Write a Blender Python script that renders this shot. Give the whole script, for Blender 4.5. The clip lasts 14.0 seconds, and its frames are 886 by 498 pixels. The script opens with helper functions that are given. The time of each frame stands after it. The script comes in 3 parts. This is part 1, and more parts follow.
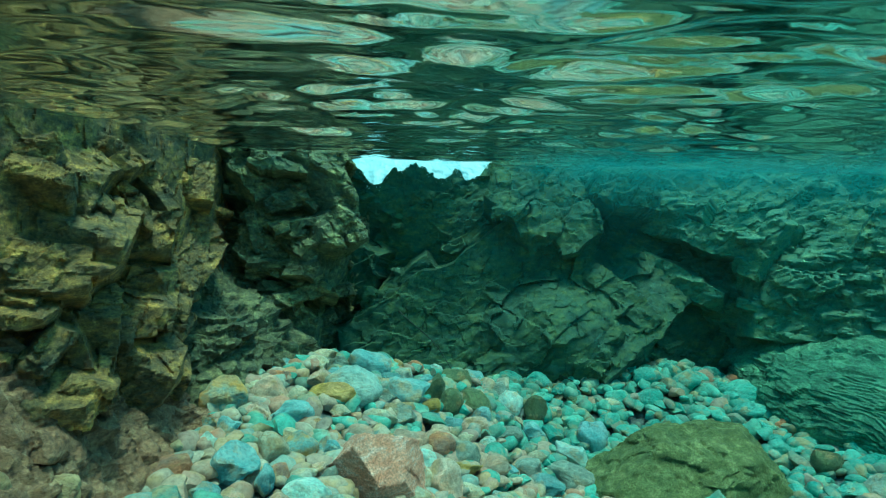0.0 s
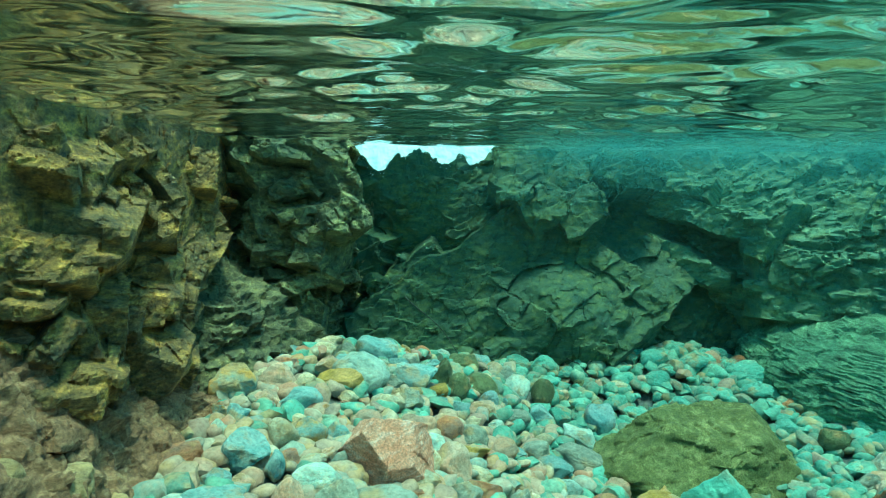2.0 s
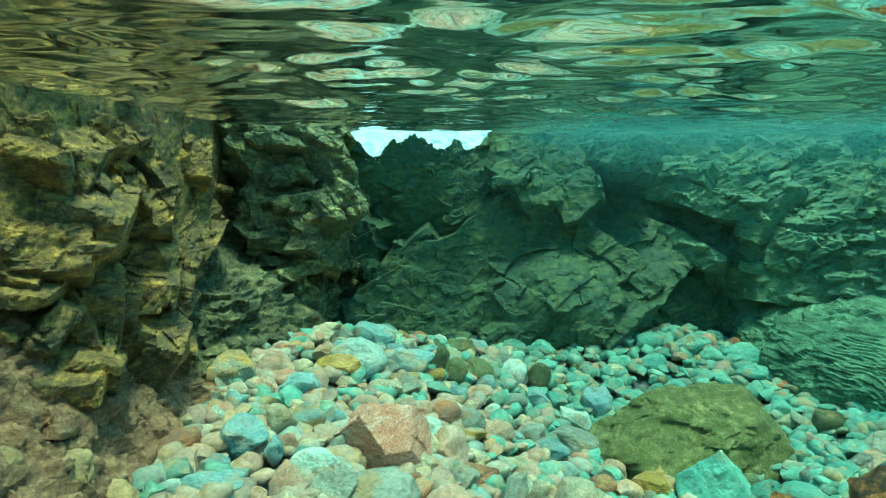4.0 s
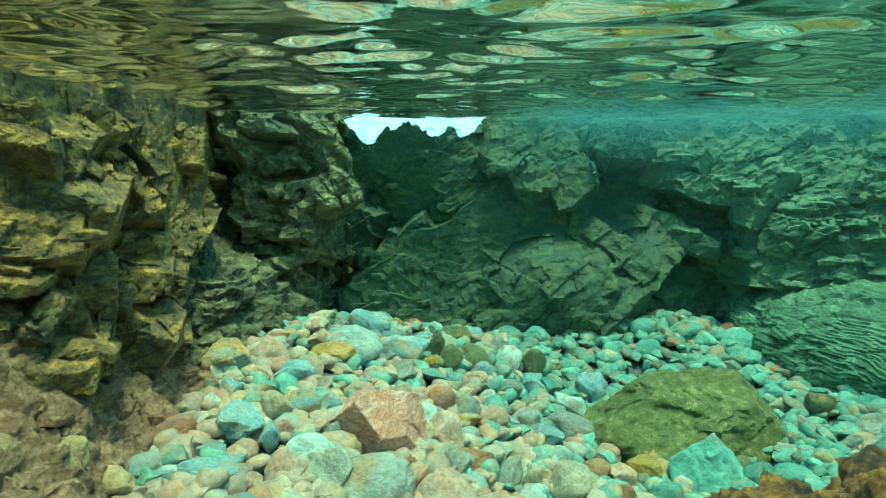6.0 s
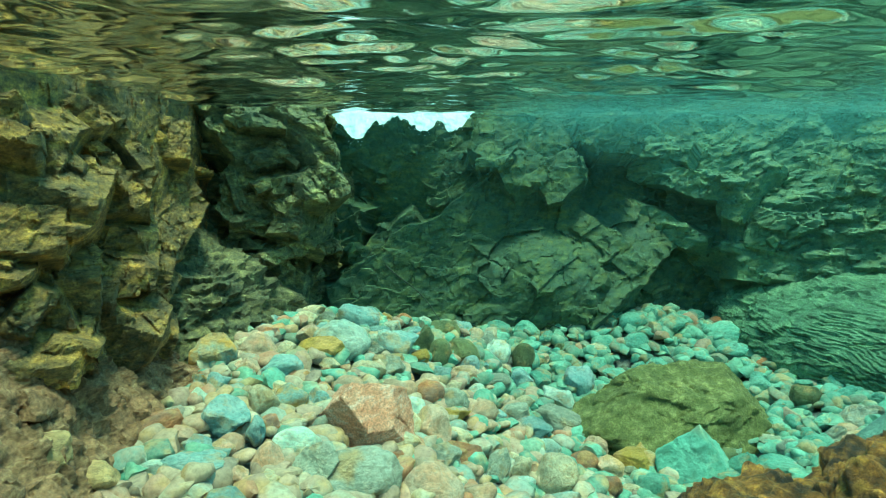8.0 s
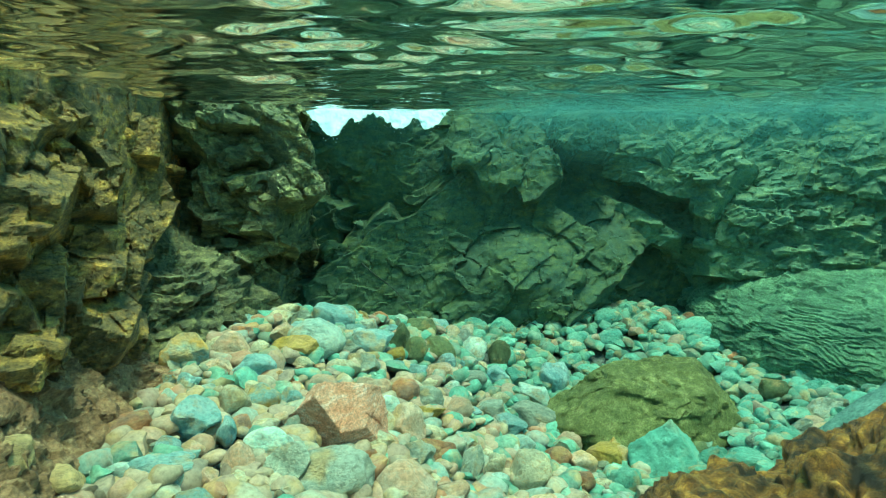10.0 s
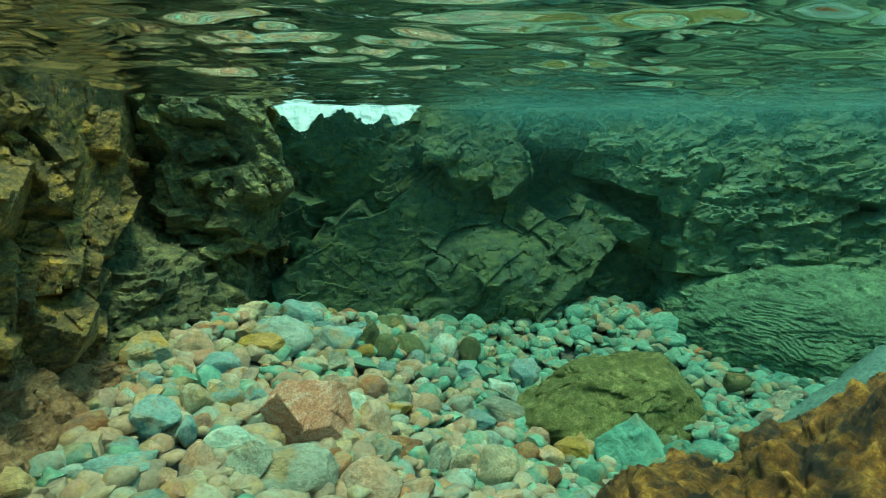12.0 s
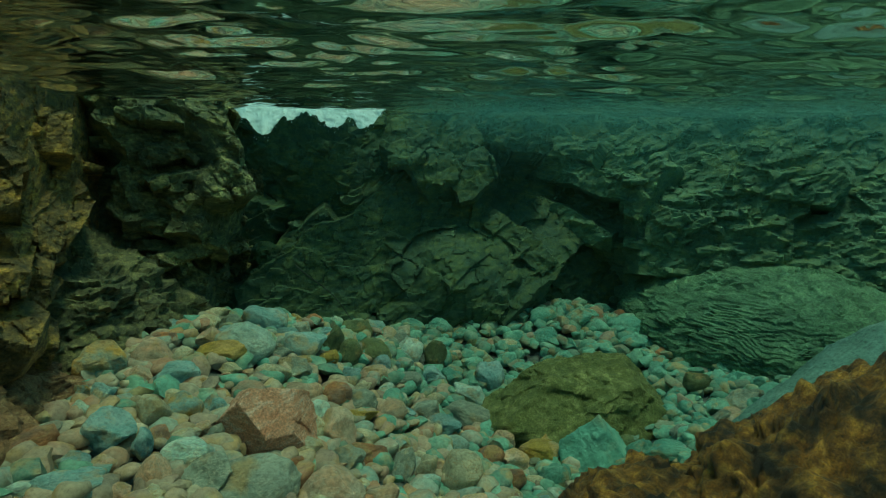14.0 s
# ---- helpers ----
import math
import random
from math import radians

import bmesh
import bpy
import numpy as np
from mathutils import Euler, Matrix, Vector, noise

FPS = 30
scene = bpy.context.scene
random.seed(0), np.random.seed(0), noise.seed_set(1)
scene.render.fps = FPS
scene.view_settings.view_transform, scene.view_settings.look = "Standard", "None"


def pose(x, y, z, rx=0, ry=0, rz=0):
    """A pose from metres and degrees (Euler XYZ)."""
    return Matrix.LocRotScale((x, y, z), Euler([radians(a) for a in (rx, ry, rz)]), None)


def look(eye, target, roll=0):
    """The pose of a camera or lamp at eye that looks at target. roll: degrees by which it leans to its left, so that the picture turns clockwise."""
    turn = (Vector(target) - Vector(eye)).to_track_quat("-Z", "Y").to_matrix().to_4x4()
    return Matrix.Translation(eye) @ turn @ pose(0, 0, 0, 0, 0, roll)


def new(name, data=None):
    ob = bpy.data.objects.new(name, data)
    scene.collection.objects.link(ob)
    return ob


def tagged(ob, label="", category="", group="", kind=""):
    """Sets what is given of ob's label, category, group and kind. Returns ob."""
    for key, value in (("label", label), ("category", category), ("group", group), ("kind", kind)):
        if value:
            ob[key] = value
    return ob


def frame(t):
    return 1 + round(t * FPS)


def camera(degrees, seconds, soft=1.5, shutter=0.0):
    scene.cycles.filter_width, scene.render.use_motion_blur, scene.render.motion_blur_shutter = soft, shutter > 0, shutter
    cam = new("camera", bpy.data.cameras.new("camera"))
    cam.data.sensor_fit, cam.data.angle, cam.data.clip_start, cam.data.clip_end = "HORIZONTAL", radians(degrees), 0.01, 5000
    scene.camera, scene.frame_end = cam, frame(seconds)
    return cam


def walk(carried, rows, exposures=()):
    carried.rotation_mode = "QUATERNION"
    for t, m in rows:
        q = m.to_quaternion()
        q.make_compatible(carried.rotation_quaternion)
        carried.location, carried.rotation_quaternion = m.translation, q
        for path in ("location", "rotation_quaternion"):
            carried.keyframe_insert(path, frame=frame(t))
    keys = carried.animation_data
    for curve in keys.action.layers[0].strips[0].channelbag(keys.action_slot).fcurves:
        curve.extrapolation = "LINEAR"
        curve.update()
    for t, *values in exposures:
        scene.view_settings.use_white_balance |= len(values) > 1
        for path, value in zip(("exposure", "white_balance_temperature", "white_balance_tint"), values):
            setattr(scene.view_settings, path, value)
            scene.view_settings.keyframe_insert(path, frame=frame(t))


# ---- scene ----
cam = camera(75.0, 14.0, soft=1.2)
PATH = [
    (0, pose(0.0000, 0.0000, -0.1447, 84.168, -1.710, 0.175)),
    (0.5, pose(-0.0074, 0.0063, -0.1459, 83.800, -1.450, 0.421)),
    (1, pose(-0.0085, 0.0073, -0.1432, 83.489, -1.250, 0.507)),
    (1.5, pose(-0.0016, 0.0038, -0.1467, 83.163, -0.945, 0.627)),
    (2, pose(-0.0006, 0.0034, -0.1480, 82.770, -0.726, 0.552)),
    (2.5, pose(0.0025, 0.0031, -0.1443, 82.595, -0.640, 0.446)),
    (3, pose(0.0060, 0.0015, -0.1455, 82.197, -0.484, 0.386)),
    (5.5, pose(0.0128, -0.0002, -0.1560, 80.532, 0.074, 0.118)),
    (6, pose(0.0157, -0.0014, -0.1578, 80.336, 0.090, -0.102)),
    (6.5, pose(0.0174, -0.0002, -0.1568, 80.211, 0.057, -0.241)),
    (7, pose(0.0228, -0.0012, -0.1593, 80.090, 0.074, -0.365)),
    (7.5, pose(0.0257, -0.0018, -0.1622, 80.016, 0.077, -0.608)),
    (8, pose(0.0321, -0.0036, -0.1646, 79.957, 0.121, -0.851)),
    (10.5, pose(0.0639, -0.0028, -0.1617, 79.584, -0.090, -3.210)),
    (11, pose(0.0750, -0.0015, -0.1644, 79.507, -0.158, -3.654)),
    (11.5, pose(0.0827, -0.0003, -0.1671, 79.452, -0.265, -4.256)),
    (12, pose(0.0867, 0.0009, -0.1672, 79.427, -0.386, -4.959)),
    (12.5, pose(0.0904, 0.0014, -0.1646, 79.511, -0.459, -5.668)),
    (13, pose(0.0944, 0.0017, -0.1632, 79.549, -0.542, -6.467)),
    (13.5, pose(0.0974, 0.0028, -0.1625, 79.555, -0.589, -7.196)),
    (14, pose(0.1025, 0.0023, -0.1590, 79.656, -0.631, -8.046)),
]
EXPOSURES = [
    (0.0, -0.50, 4920, 3),
    (1.0, -0.23, 5250, 4),
    (3.0, -0.03, 5550, 8),
    (5.5, 0.00, 6050, 9),
    (8.0, 0.04, 6100, 10),
    (10.5, 0.02, 6300, 9),
    (11.5, -0.30, 6500, 9),
    (12.5, -0.84, 6600, 9),
    (13.5, -1.41, 6600, 9),
    (14.0, -1.73, 6700, 10),
]
walk(cam, PATH, EXPOSURES)

# ---- world and light ----
SUN_ELEVATION, SUN_AZIMUTH = radians(79), radians(144)
world = bpy.data.worlds.new("sky")
scene.world = world
world.use_nodes = True
wn, wl = world.node_tree.nodes, world.node_tree.links
wn.clear()
sky = wn.new("ShaderNodeTexSky")
sky.sky_type, sky.sun_disc = "NISHITA", False
sky.sun_elevation, sky.sun_rotation = SUN_ELEVATION, SUN_AZIMUTH
tint = wn.new("ShaderNodeMix")
tint.data_type, tint.blend_type = "RGBA", "MULTIPLY"
tint.inputs[0].default_value = 1.0
tint.inputs[7].default_value = (0.27, 1.0, 0.86, 1)      # daylight filtered by green stream water
background = wn.new("ShaderNodeBackground")
background.inputs["Strength"].default_value = 0.58
world_out = wn.new("ShaderNodeOutputWorld")
wl.new(sky.outputs[0], tint.inputs[6])
wl.new(tint.outputs[2], background.inputs["Color"])
wl.new(background.outputs[0], world_out.inputs["Surface"])

sun = new("sun", bpy.data.lights.new("sun", "SUN"))
sun.data.energy, sun.data.angle, sun.data.color = 3.6, radians(10), (0.74, 1.0, 0.66)
sun.matrix_world = look((1.0, 0.5, 6.0), (0.2, 1.6, -1.0))


# ---- numeric noise ----
def hashed(i, j, k, seed):
    h = (i.astype(np.int64) * 374761393 + j.astype(np.int64) * 668265263 + k.astype(np.int64) * 2147483647 + seed * 974634777) & 0xFFFFFFFF
    h = ((h ^ (h >> 13)) * 1274126177) & 0xFFFFFFFF
    h = ((h ^ (h >> 16)) * 2246822519) & 0xFFFFFFFF
    h = h ^ (h >> 15)
    return (h & 0xFFFFFF) / float(0x1000000)


def vnoise(p, seed=0):
    """Smooth value noise in -1..1 at the rows of p."""
    base = np.floor(p).astype(np.int64)
    f = p - base
    f = f * f * f * (f * (f * 6 - 15) + 10)
    total = np.zeros(len(p))
    for a in (0, 1):
        for b in (0, 1):
            for c in (0, 1):
                w = (f[:, 0] if a else 1 - f[:, 0]) * (f[:, 1] if b else 1 - f[:, 1]) * (f[:, 2] if c else 1 - f[:, 2])
                total += w * hashed(base[:, 0] + a, base[:, 1] + b, base[:, 2] + c, seed)
    return total * 2 - 1


def fbm(p, octaves=4, seed=0, gain=0.5):
    total, amp = np.zeros(len(p)), 1.0
    for o in range(octaves):
        total += amp * vnoise(p * 2.03 ** o + 17.3 * o, seed + o)
        amp *= gain
    return total


def facets(p, seed=0, tilt=1.0):
    """Broken rock: each cell of a jittered lattice is a plane of its own height and slope."""
    base = np.floor(p).astype(np.int64)
    best = np.full(len(p), 1e9)
    value = np.zeros(len(p))
    for a in (-1, 0, 1):
        for b in (-1, 0, 1):
            for c in (-1, 0, 1):
                i, j, k = base[:, 0] + a, base[:, 1] + b, base[:, 2] + c
                q = np.stack([i + hashed(i, j, k, seed), j + hashed(i, j, k, seed + 1), k + hashed(i, j, k, seed + 2)], 1)
                d = p - q
                dist = (d * d).sum(1)
                slope = np.stack([hashed(i, j, k, seed + s) - 0.5 for s in (3, 4, 5)], 1) * 2 * tilt
                v = (d * slope).sum(1) + (hashed(i, j, k, seed + 6) - 0.5) * 1.1
                near = dist < best
                best = np.where(near, dist, best)
                value = np.where(near, v, value)
    return value


# ---- materials ----
def mat(name):
    m = bpy.data.materials.new(name)
    m.use_nodes = True
    nodes = m.node_tree.nodes
    return m, nodes, m.node_tree.links, nodes["Principled BSDF"]


def noise_tex(nodes, links, coord, scale, detail=6.0, rough=0.6, stretch=None):
    t = nodes.new("ShaderNodeTexNoise")
    t.inputs["Scale"].default_value = scale
    t.inputs["Detail"].default_value = detail
    t.inputs["Roughness"].default_value = rough
    if stretch:
        mp = nodes.new("ShaderNodeMapping")
        mp.inputs["Scale"].default_value = stretch[:3]
        mp.inputs["Rotation"].default_value = [radians(a) for a in stretch[3:]]
        links.new(coord, mp.inputs["Vector"])
        links.new(mp.outputs[0], t.inputs["Vector"])
    else:
        links.new(coord, t.inputs["Vector"])
    return t


def ramp(nodes, links, src, stops):
    r = nodes.new("ShaderNodeValToRGB")
    e = r.color_ramp.elements
    while len(e) > 1:
        e.remove(e[-1])
    e[0].position, e[0].color = stops[0][0], (*stops[0][1], 1)
    for p, c in stops[1:]:
        n = e.new(p)
        n.color = (*c, 1)
    links.new(src, r.inputs[0])
    return r.outputs[0]


def mix(nodes, links, fac, a, b, blend="MIX"):
    m = nodes.new("ShaderNodeMix")
    m.data_type, m.blend_type = "RGBA", blend
    for sock, v in ((m.inputs[0], fac), (m.inputs[6], a), (m.inputs[7], b)):
        if isinstance(v, (int, float)):
            sock.default_value = v
        elif isinstance(v, tuple):
            sock.default_value = (*v, 1)
        else:
            links.new(v, sock)
    return m.outputs[2]


def bump(nodes, links, bsdf, height, strength, distance):
    b = nodes.new("ShaderNodeBump")
    b.inputs["Strength"].default_value = strength
    b.inputs["Distance"].default_value = distance
    links.new(height, b.inputs["Height"])
    links.new(b.outputs[0], bsdf.inputs["Normal"])


def rock_material(name, dark, mid, light, film, film_amount=0.5, stretch=(1, 1, 1, 0, 0, 0), scale=1.0, rough=0.85, placed=False, grain=0.85):
    """Weathered bedrock: bedded grain, stains and an algae film in patches; far rock also holds water haze in its
    tones.
    """
    m, nodes, links, bsdf = mat(name)
    co = nodes.new("ShaderNodeNewGeometry").outputs["Position"] if placed else nodes.new("ShaderNodeTexCoord").outputs["Object"]
    big = noise_tex(nodes, links, co, 3.0 * scale, 5, 0.6)
    bed = noise_tex(nodes, links, co, 9.0 * scale, 8, 0.7, stretch)
    fine = noise_tex(nodes, links, co, 60.0 * scale, 6, 0.7)
    colour = ramp(nodes, links, bed.outputs[0], [(0.30, dark), (0.5, mid), (0.68, light)])
    patch = ramp(nodes, links, big.outputs[0], [(0.40, (0, 0, 0)), (0.62, (1, 1, 1))])
    amount = mix(nodes, links, 1.0, patch, (film_amount,) * 3, "MULTIPLY")
    colour = mix(nodes, links, amount, colour, film)
    speck = ramp(nodes, links, fine.outputs[0], [(0.34, (0.45, 0.45, 0.45)), (0.5, (0.92, 0.92, 0.92)), (0.64, (1.3, 1.3, 1.28))])
    colour = mix(nodes, links, grain, colour, speck, "MULTIPLY")
    links.new(colour, bsdf.inputs["Base Color"])
    bsdf.inputs["Roughness"].default_value = rough
    both = nodes.new("ShaderNodeMath")
    both.operation = "ADD"
    links.new(bed.outputs[0], both.inputs[0])
    links.new(fine.outputs[0], both.inputs[1])
    bump(nodes, links, bsdf, both.outputs[0], grain, 0.012)
    return m


def stone_material(name, base, other, vein, vein_amount=0.25, island=False):
    """A water-worn stone: two mottled tones, thin veins, a shift of tone from stone to stone."""
    m, nodes, links, bsdf = mat(name)
    co = nodes.new("ShaderNodeTexCoord").outputs["Object"]
    if island:
        rnd = nodes.new("ShaderNodeNewGeometry").outputs["Random Per Island"]
    else:
        rnd = nodes.new("ShaderNodeObjectInfo").outputs["Random"]
    shift = nodes.new("ShaderNodeVectorMath")
    shift.operation = "MULTIPLY_ADD"
    links.new(rnd, shift.inputs[0])
    shift.inputs[1].default_value = (37.0, 21.0, 53.0)
    links.new(co, shift.inputs[2])
    p = shift.outputs[0]
    k = 12.0 if island else 1.6
    mottle = noise_tex(nodes, links, p, k, 5, 0.6)
    streak = noise_tex(nodes, links, p, k * 1.6, 4, 0.55, (1, 1, 3.2, 25, 40, 10))
    fine = noise_tex(nodes, links, p, k * 7, 7, 0.7)
    if island:
        tone = ramp(nodes, links, rnd, base)
    else:
        tone = base
    colour = mix(nodes, links, ramp(nodes, links, mottle.outputs[0], [(0.42, (0, 0, 0)), (0.60, (1, 1, 1))]), tone, other)
    line = ramp(nodes, links, streak.outputs[0], [(0.485, (0, 0, 0)), (0.505, (1, 1, 1)), (0.53, (0, 0, 0))])
    colour = mix(nodes, links, mix(nodes, links, 1.0, line, (vein_amount,) * 3, "MULTIPLY"), colour, vein)
    blotch = noise_tex(nodes, links, p, k * 0.8, 4, 0.6)
    stain = ramp(nodes, links, blotch.outputs[0], [(0.53, (0, 0, 0)), (0.64, (0.7, 0.7, 0.7))])
    colour = mix(nodes, links, stain, colour, (0.56, 0.34, 0.12))
    bright = ramp(nodes, links, rnd, [(0.0, (0.66, 0.68, 0.66)), (0.5, (0.94, 0.94, 0.94)), (1.0, (1.14, 1.12, 1.10))] if not island else [(0.0, (0.83, 0.83, 0.83)), (1.0, (0.83, 0.83, 0.83))])
    colour = mix(nodes, links, 1.0, colour, bright, "MULTIPLY")
    speck = ramp(nodes, links, fine.outputs[0], [(0.34, (0.62, 0.60, 0.55)), (0.5, (1.0, 1.0, 1.0)), (0.66, (1.26, 1.25, 1.22))])
    colour = mix(nodes, links, 0.8, colour, speck, "MULTIPLY")
    links.new(colour, bsdf.inputs["Base Color"])
    bsdf.inputs["Roughness"].default_value = 0.75
    bump(nodes, links, bsdf, fine.outputs[0], 0.6, 0.006 if island else 0.07)
    return m


M_LEFT = rock_material("ochre_rock", (0.036, 0.030, 0.016), (0.32, 0.18, 0.042), (0.92, 0.50, 0.085), (0.065, 0.07, 0.034), 0.6, (1, 1, 2.2, 30, 35, 0), 2.1, 0.8, True)
M_BROKEN = rock_material("broken_olive_rock", (0.034, 0.038, 0.02), (0.16, 0.15, 0.06), (0.42, 0.36, 0.13), (0.055, 0.066, 0.034), 0.55, (1, 1, 2.2, 30, 35, 0), 2.2, 0.85, True)
# Buttress: dark and film tones lifted and grain cut to paint in some haze.
M_BUTTRESS = rock_material("olive_rock", (0.05, 0.064, 0.04), (0.19, 0.185, 0.072), (0.48, 0.43, 0.15), (0.07, 0.10, 0.06), 0.55, (1, 1, 2.2, 30, 35, 0), 1.8, 0.85, True, 0.7)
# Slab and right wall: blue-green water haze painted into the tones, grain softened.
M_HAZY_SLAB = rock_material("mossy_slab_with_haze", (0.028, 0.074, 0.052), (0.066, 0.118, 0.046), (0.145, 0.185, 0.05), (0.036, 0.088, 0.058), 0.55, (1, 1, 2.4, 10, 40, 0), 1.8, 0.85, True, 0.4)
M_HAZY_RIGHT = rock_material("hazed_green_rock", (0.060, 0.145, 0.094), (0.105, 0.195, 0.09), (0.19, 0.26, 0.095), (0.068, 0.165, 0.108), 0.55, (1, 1, 2.4, 15, 20, 0), 1.6, 0.85, True, 0.45)
M_FLOORROCK = rock_material("rusty_bedrock", (0.06, 0.034, 0.016), (0.34, 0.185, 0.08), (0.60, 0.38, 0.18), (0.33, 0.145, 0.06), 0.55, (0.7, 1.5, 4.0, 35, 10, 25), 1.8, 0.85, True)
M_LEDGE = rock_material("pale_layered_rock", (0.04, 0.09, 0.045), (0.11, 0.24, 0.12), (0.23, 0.42, 0.21), (0.09, 0.21, 0.11), 0.5, (1, 1, 1, 0, 0, 40), 1.5)
M_SMOOTH = rock_material("smooth_aqua_rock", (0.08, 0.18, 0.13), (0.14, 0.28, 0.21), (0.21, 0.35, 0.26), (0.12, 0.26, 0.20), 0.5, (1, 1, 2, 0, 0, 0), 1.4)
M_STICK = rock_material("silty_wood", (0.012, 0.022, 0.014), (0.03, 0.045, 0.024), (0.05, 0.065, 0.035), (0.02, 0.035, 0.02), 0.5, (1, 1, 1, 0, 0, 0), 3.0)
M_ORANGE = rock_material("orange_algae_rock", (0.02, 0.009, 0.002), (0.40, 0.15, 0.018), (1.0, 0.48, 0.075), (0.018, 0.013, 0.004), 0.95, (1, 1, 1, 0, 0, 0), 4.6, 0.5)
M_BOULDER = rock_material("olive_algae_boulder", (0.075, 0.085, 0.02), (0.17, 0.185, 0.045), (0.40, 0.39, 0.13), (0.13, 0.16, 0.045), 0.5, (1, 1, 1, 0, 0, 0), 2.8)
M_RED = rock_material("red_banded_stone", (0.58, 0.22, 0.11), (0.82, 0.42, 0.24), (1.0, 0.80, 0.60), (0.76, 0.28, 0.13), 0.65, (1, 1, 3.5, 40, 20, 0), 3.0)
M_GRAVEL = rock_material("gravel_bed", (0.05, 0.07, 0.055), (0.16, 0.18, 0.14), (0.30, 0.30, 0.22), (0.14, 0.18, 0.15), 0.5, (1, 1, 1, 0, 0, 0), 5.0)

STONE = {
    "teal": stone_material("blue_green_stone", (0.19, 0.39, 0.34), (0.32, 0.48, 0.41), (0.50, 0.54, 0.42)),
    "pale": stone_material("pale_green_stone", (0.60, 0.72, 0.56), (0.42, 0.60, 0.47), (0.72, 0.58, 0.32), 0.45),
    # aqua: blue-green stone with the water's tint over distance put into its colour
    "aqua": stone_material("water_tinted_stone", (0.12, 0.40, 0.28), (0.22, 0.50, 0.35), (0.42, 0.55, 0.36)),
    "cream": stone_material("cream_stone", (0.74, 0.62, 0.37), (0.52, 0.48, 0.30), (0.58, 0.27, 0.07), 0.65),
    "pink": stone_material("pinkish_stone", (0.80, 0.46, 0.26), (0.60, 0.44, 0.28), (0.72, 0.60, 0.42), 0.55),
    "rust": stone_material("rust_brown_stone", (0.56, 0.22, 0.08), (0.32, 0.19, 0.12), (0.59, 0.34, 0.15)),
    "gold": stone_material("golden_brown_stone", (0.54, 0.33, 0.05), (0.37, 0.24, 0.05), (0.65, 0.47, 0.14)),
    "grey": stone_material("grey_green_stone", (0.42, 0.46, 0.33), (0.27, 0.32, 0.23), (0.62, 0.56, 0.38), 0.65),
    "olive": stone_material("olive_stone", (0.17, 0.20, 0.07), (0.11, 0.15, 0.06), (0.28, 0.28, 0.13)),
    "ochre": stone_material("teal_stone_with_ochre_patches", (0.24, 0.39, 0.32), (0.59, 0.33, 0.07), (0.61, 0.42, 0.18)),
    "tan": stone_material("tan_cracked_stone", (0.62, 0.42, 0.18), (0.42, 0.27, 0.11), (0.15, 0.09, 0.05), 0.6),
}
WORDS = {"aqua": "aqua-green water-tinted", "teal": "smooth blue-green", "pale": "pale greenish-white", "cream": "cream-coloured orange-veined", "pink": "pinkish-grey",
         "rust": "rust-brown", "gold": "golden-brown", "grey": "dull grey-green layered", "olive": "dark olive algae-covered",
         "ochre": "blue-green ochre-patched", "tan": "tan cracked"}
def pebble_material(name, stops, other):
    return stone_material(name, stops, other, (0.45, 0.4, 0.28), 0.2, True)


# Greener mix for the farther gravel, the tint of the water painted in.
M_PEBBLES = pebble_material("water_tinted_gravel",
                            [(0.0, (0.10, 0.36, 0.25)), (0.3, (0.20, 0.50, 0.34)), (0.5, (0.32, 0.47, 0.30)), (0.62, (0.14, 0.25, 0.17)),
                             (0.78, (0.32, 0.27, 0.15)), (0.86, (0.10, 0.26, 0.18)), (1.0, (0.25, 0.50, 0.30))], (0.13, 0.33, 0.21))
M_PEBBLES_WARM = pebble_material("warm_mixed_gravel",
                                 [(0.0, (0.20, 0.36, 0.28)), (0.2, (0.40, 0.44, 0.31)), (0.4, (0.58, 0.45, 0.26)), (0.55, (0.24, 0.20, 0.14)),
                                  (0.72, (0.54, 0.31, 0.18)), (0.86, (0.46, 0.18, 0.07)), (1.0, (0.64, 0.53, 0.34))], (0.46, 0.33, 0.20))

M_FOAM, fn, fl, fb = mat("white_foam")
fb.inputs["Base Color"].default_value = (0.62, 0.80, 0.77, 1)
fb.inputs["Roughness"].default_value = 0.4
fb.inputs["Transmission Weight"].default_value = 0.0
glow = fn.new("ShaderNodeBsdfTranslucent")
glow.inputs["Color"].default_value = (0.62, 0.84, 0.8, 1)
fmix = fn.new("ShaderNodeMixShader")
fmix.inputs[0].default_value = 0.25
fl.new(fb.outputs[0], fmix.inputs[1])
fl.new(glow.outputs[0], fmix.inputs[2])
fl.new(fmix.outputs[0], fn["Material Output"].inputs["Surface"])

# Colour of the haze itself, given to the flakes that imitate it.
M_HAZE_FLAKE, sn, sl, sb = mat("haze_flake")
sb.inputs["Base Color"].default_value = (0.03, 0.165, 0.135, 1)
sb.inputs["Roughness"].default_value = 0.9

M_WATER, wnodes, wlinks, wb = mat("stream_water")
wb.inputs["Base Color"].default_value = (0.80, 0.93, 0.86, 1)
wb.inputs["Roughness"].default_value = 0.07
wb.inputs["IOR"].default_value = 1.333
wb.inputs["Transmission Weight"].default_value = 1.0
wco = wnodes.new("ShaderNodeTexCoord").outputs["Object"]
wfine = noise_tex(wnodes, wlinks, wco, 26.0, 3, 0.5)
bump(wnodes, wlinks, wb, wfine.outputs[0], 0.12, 0.004)


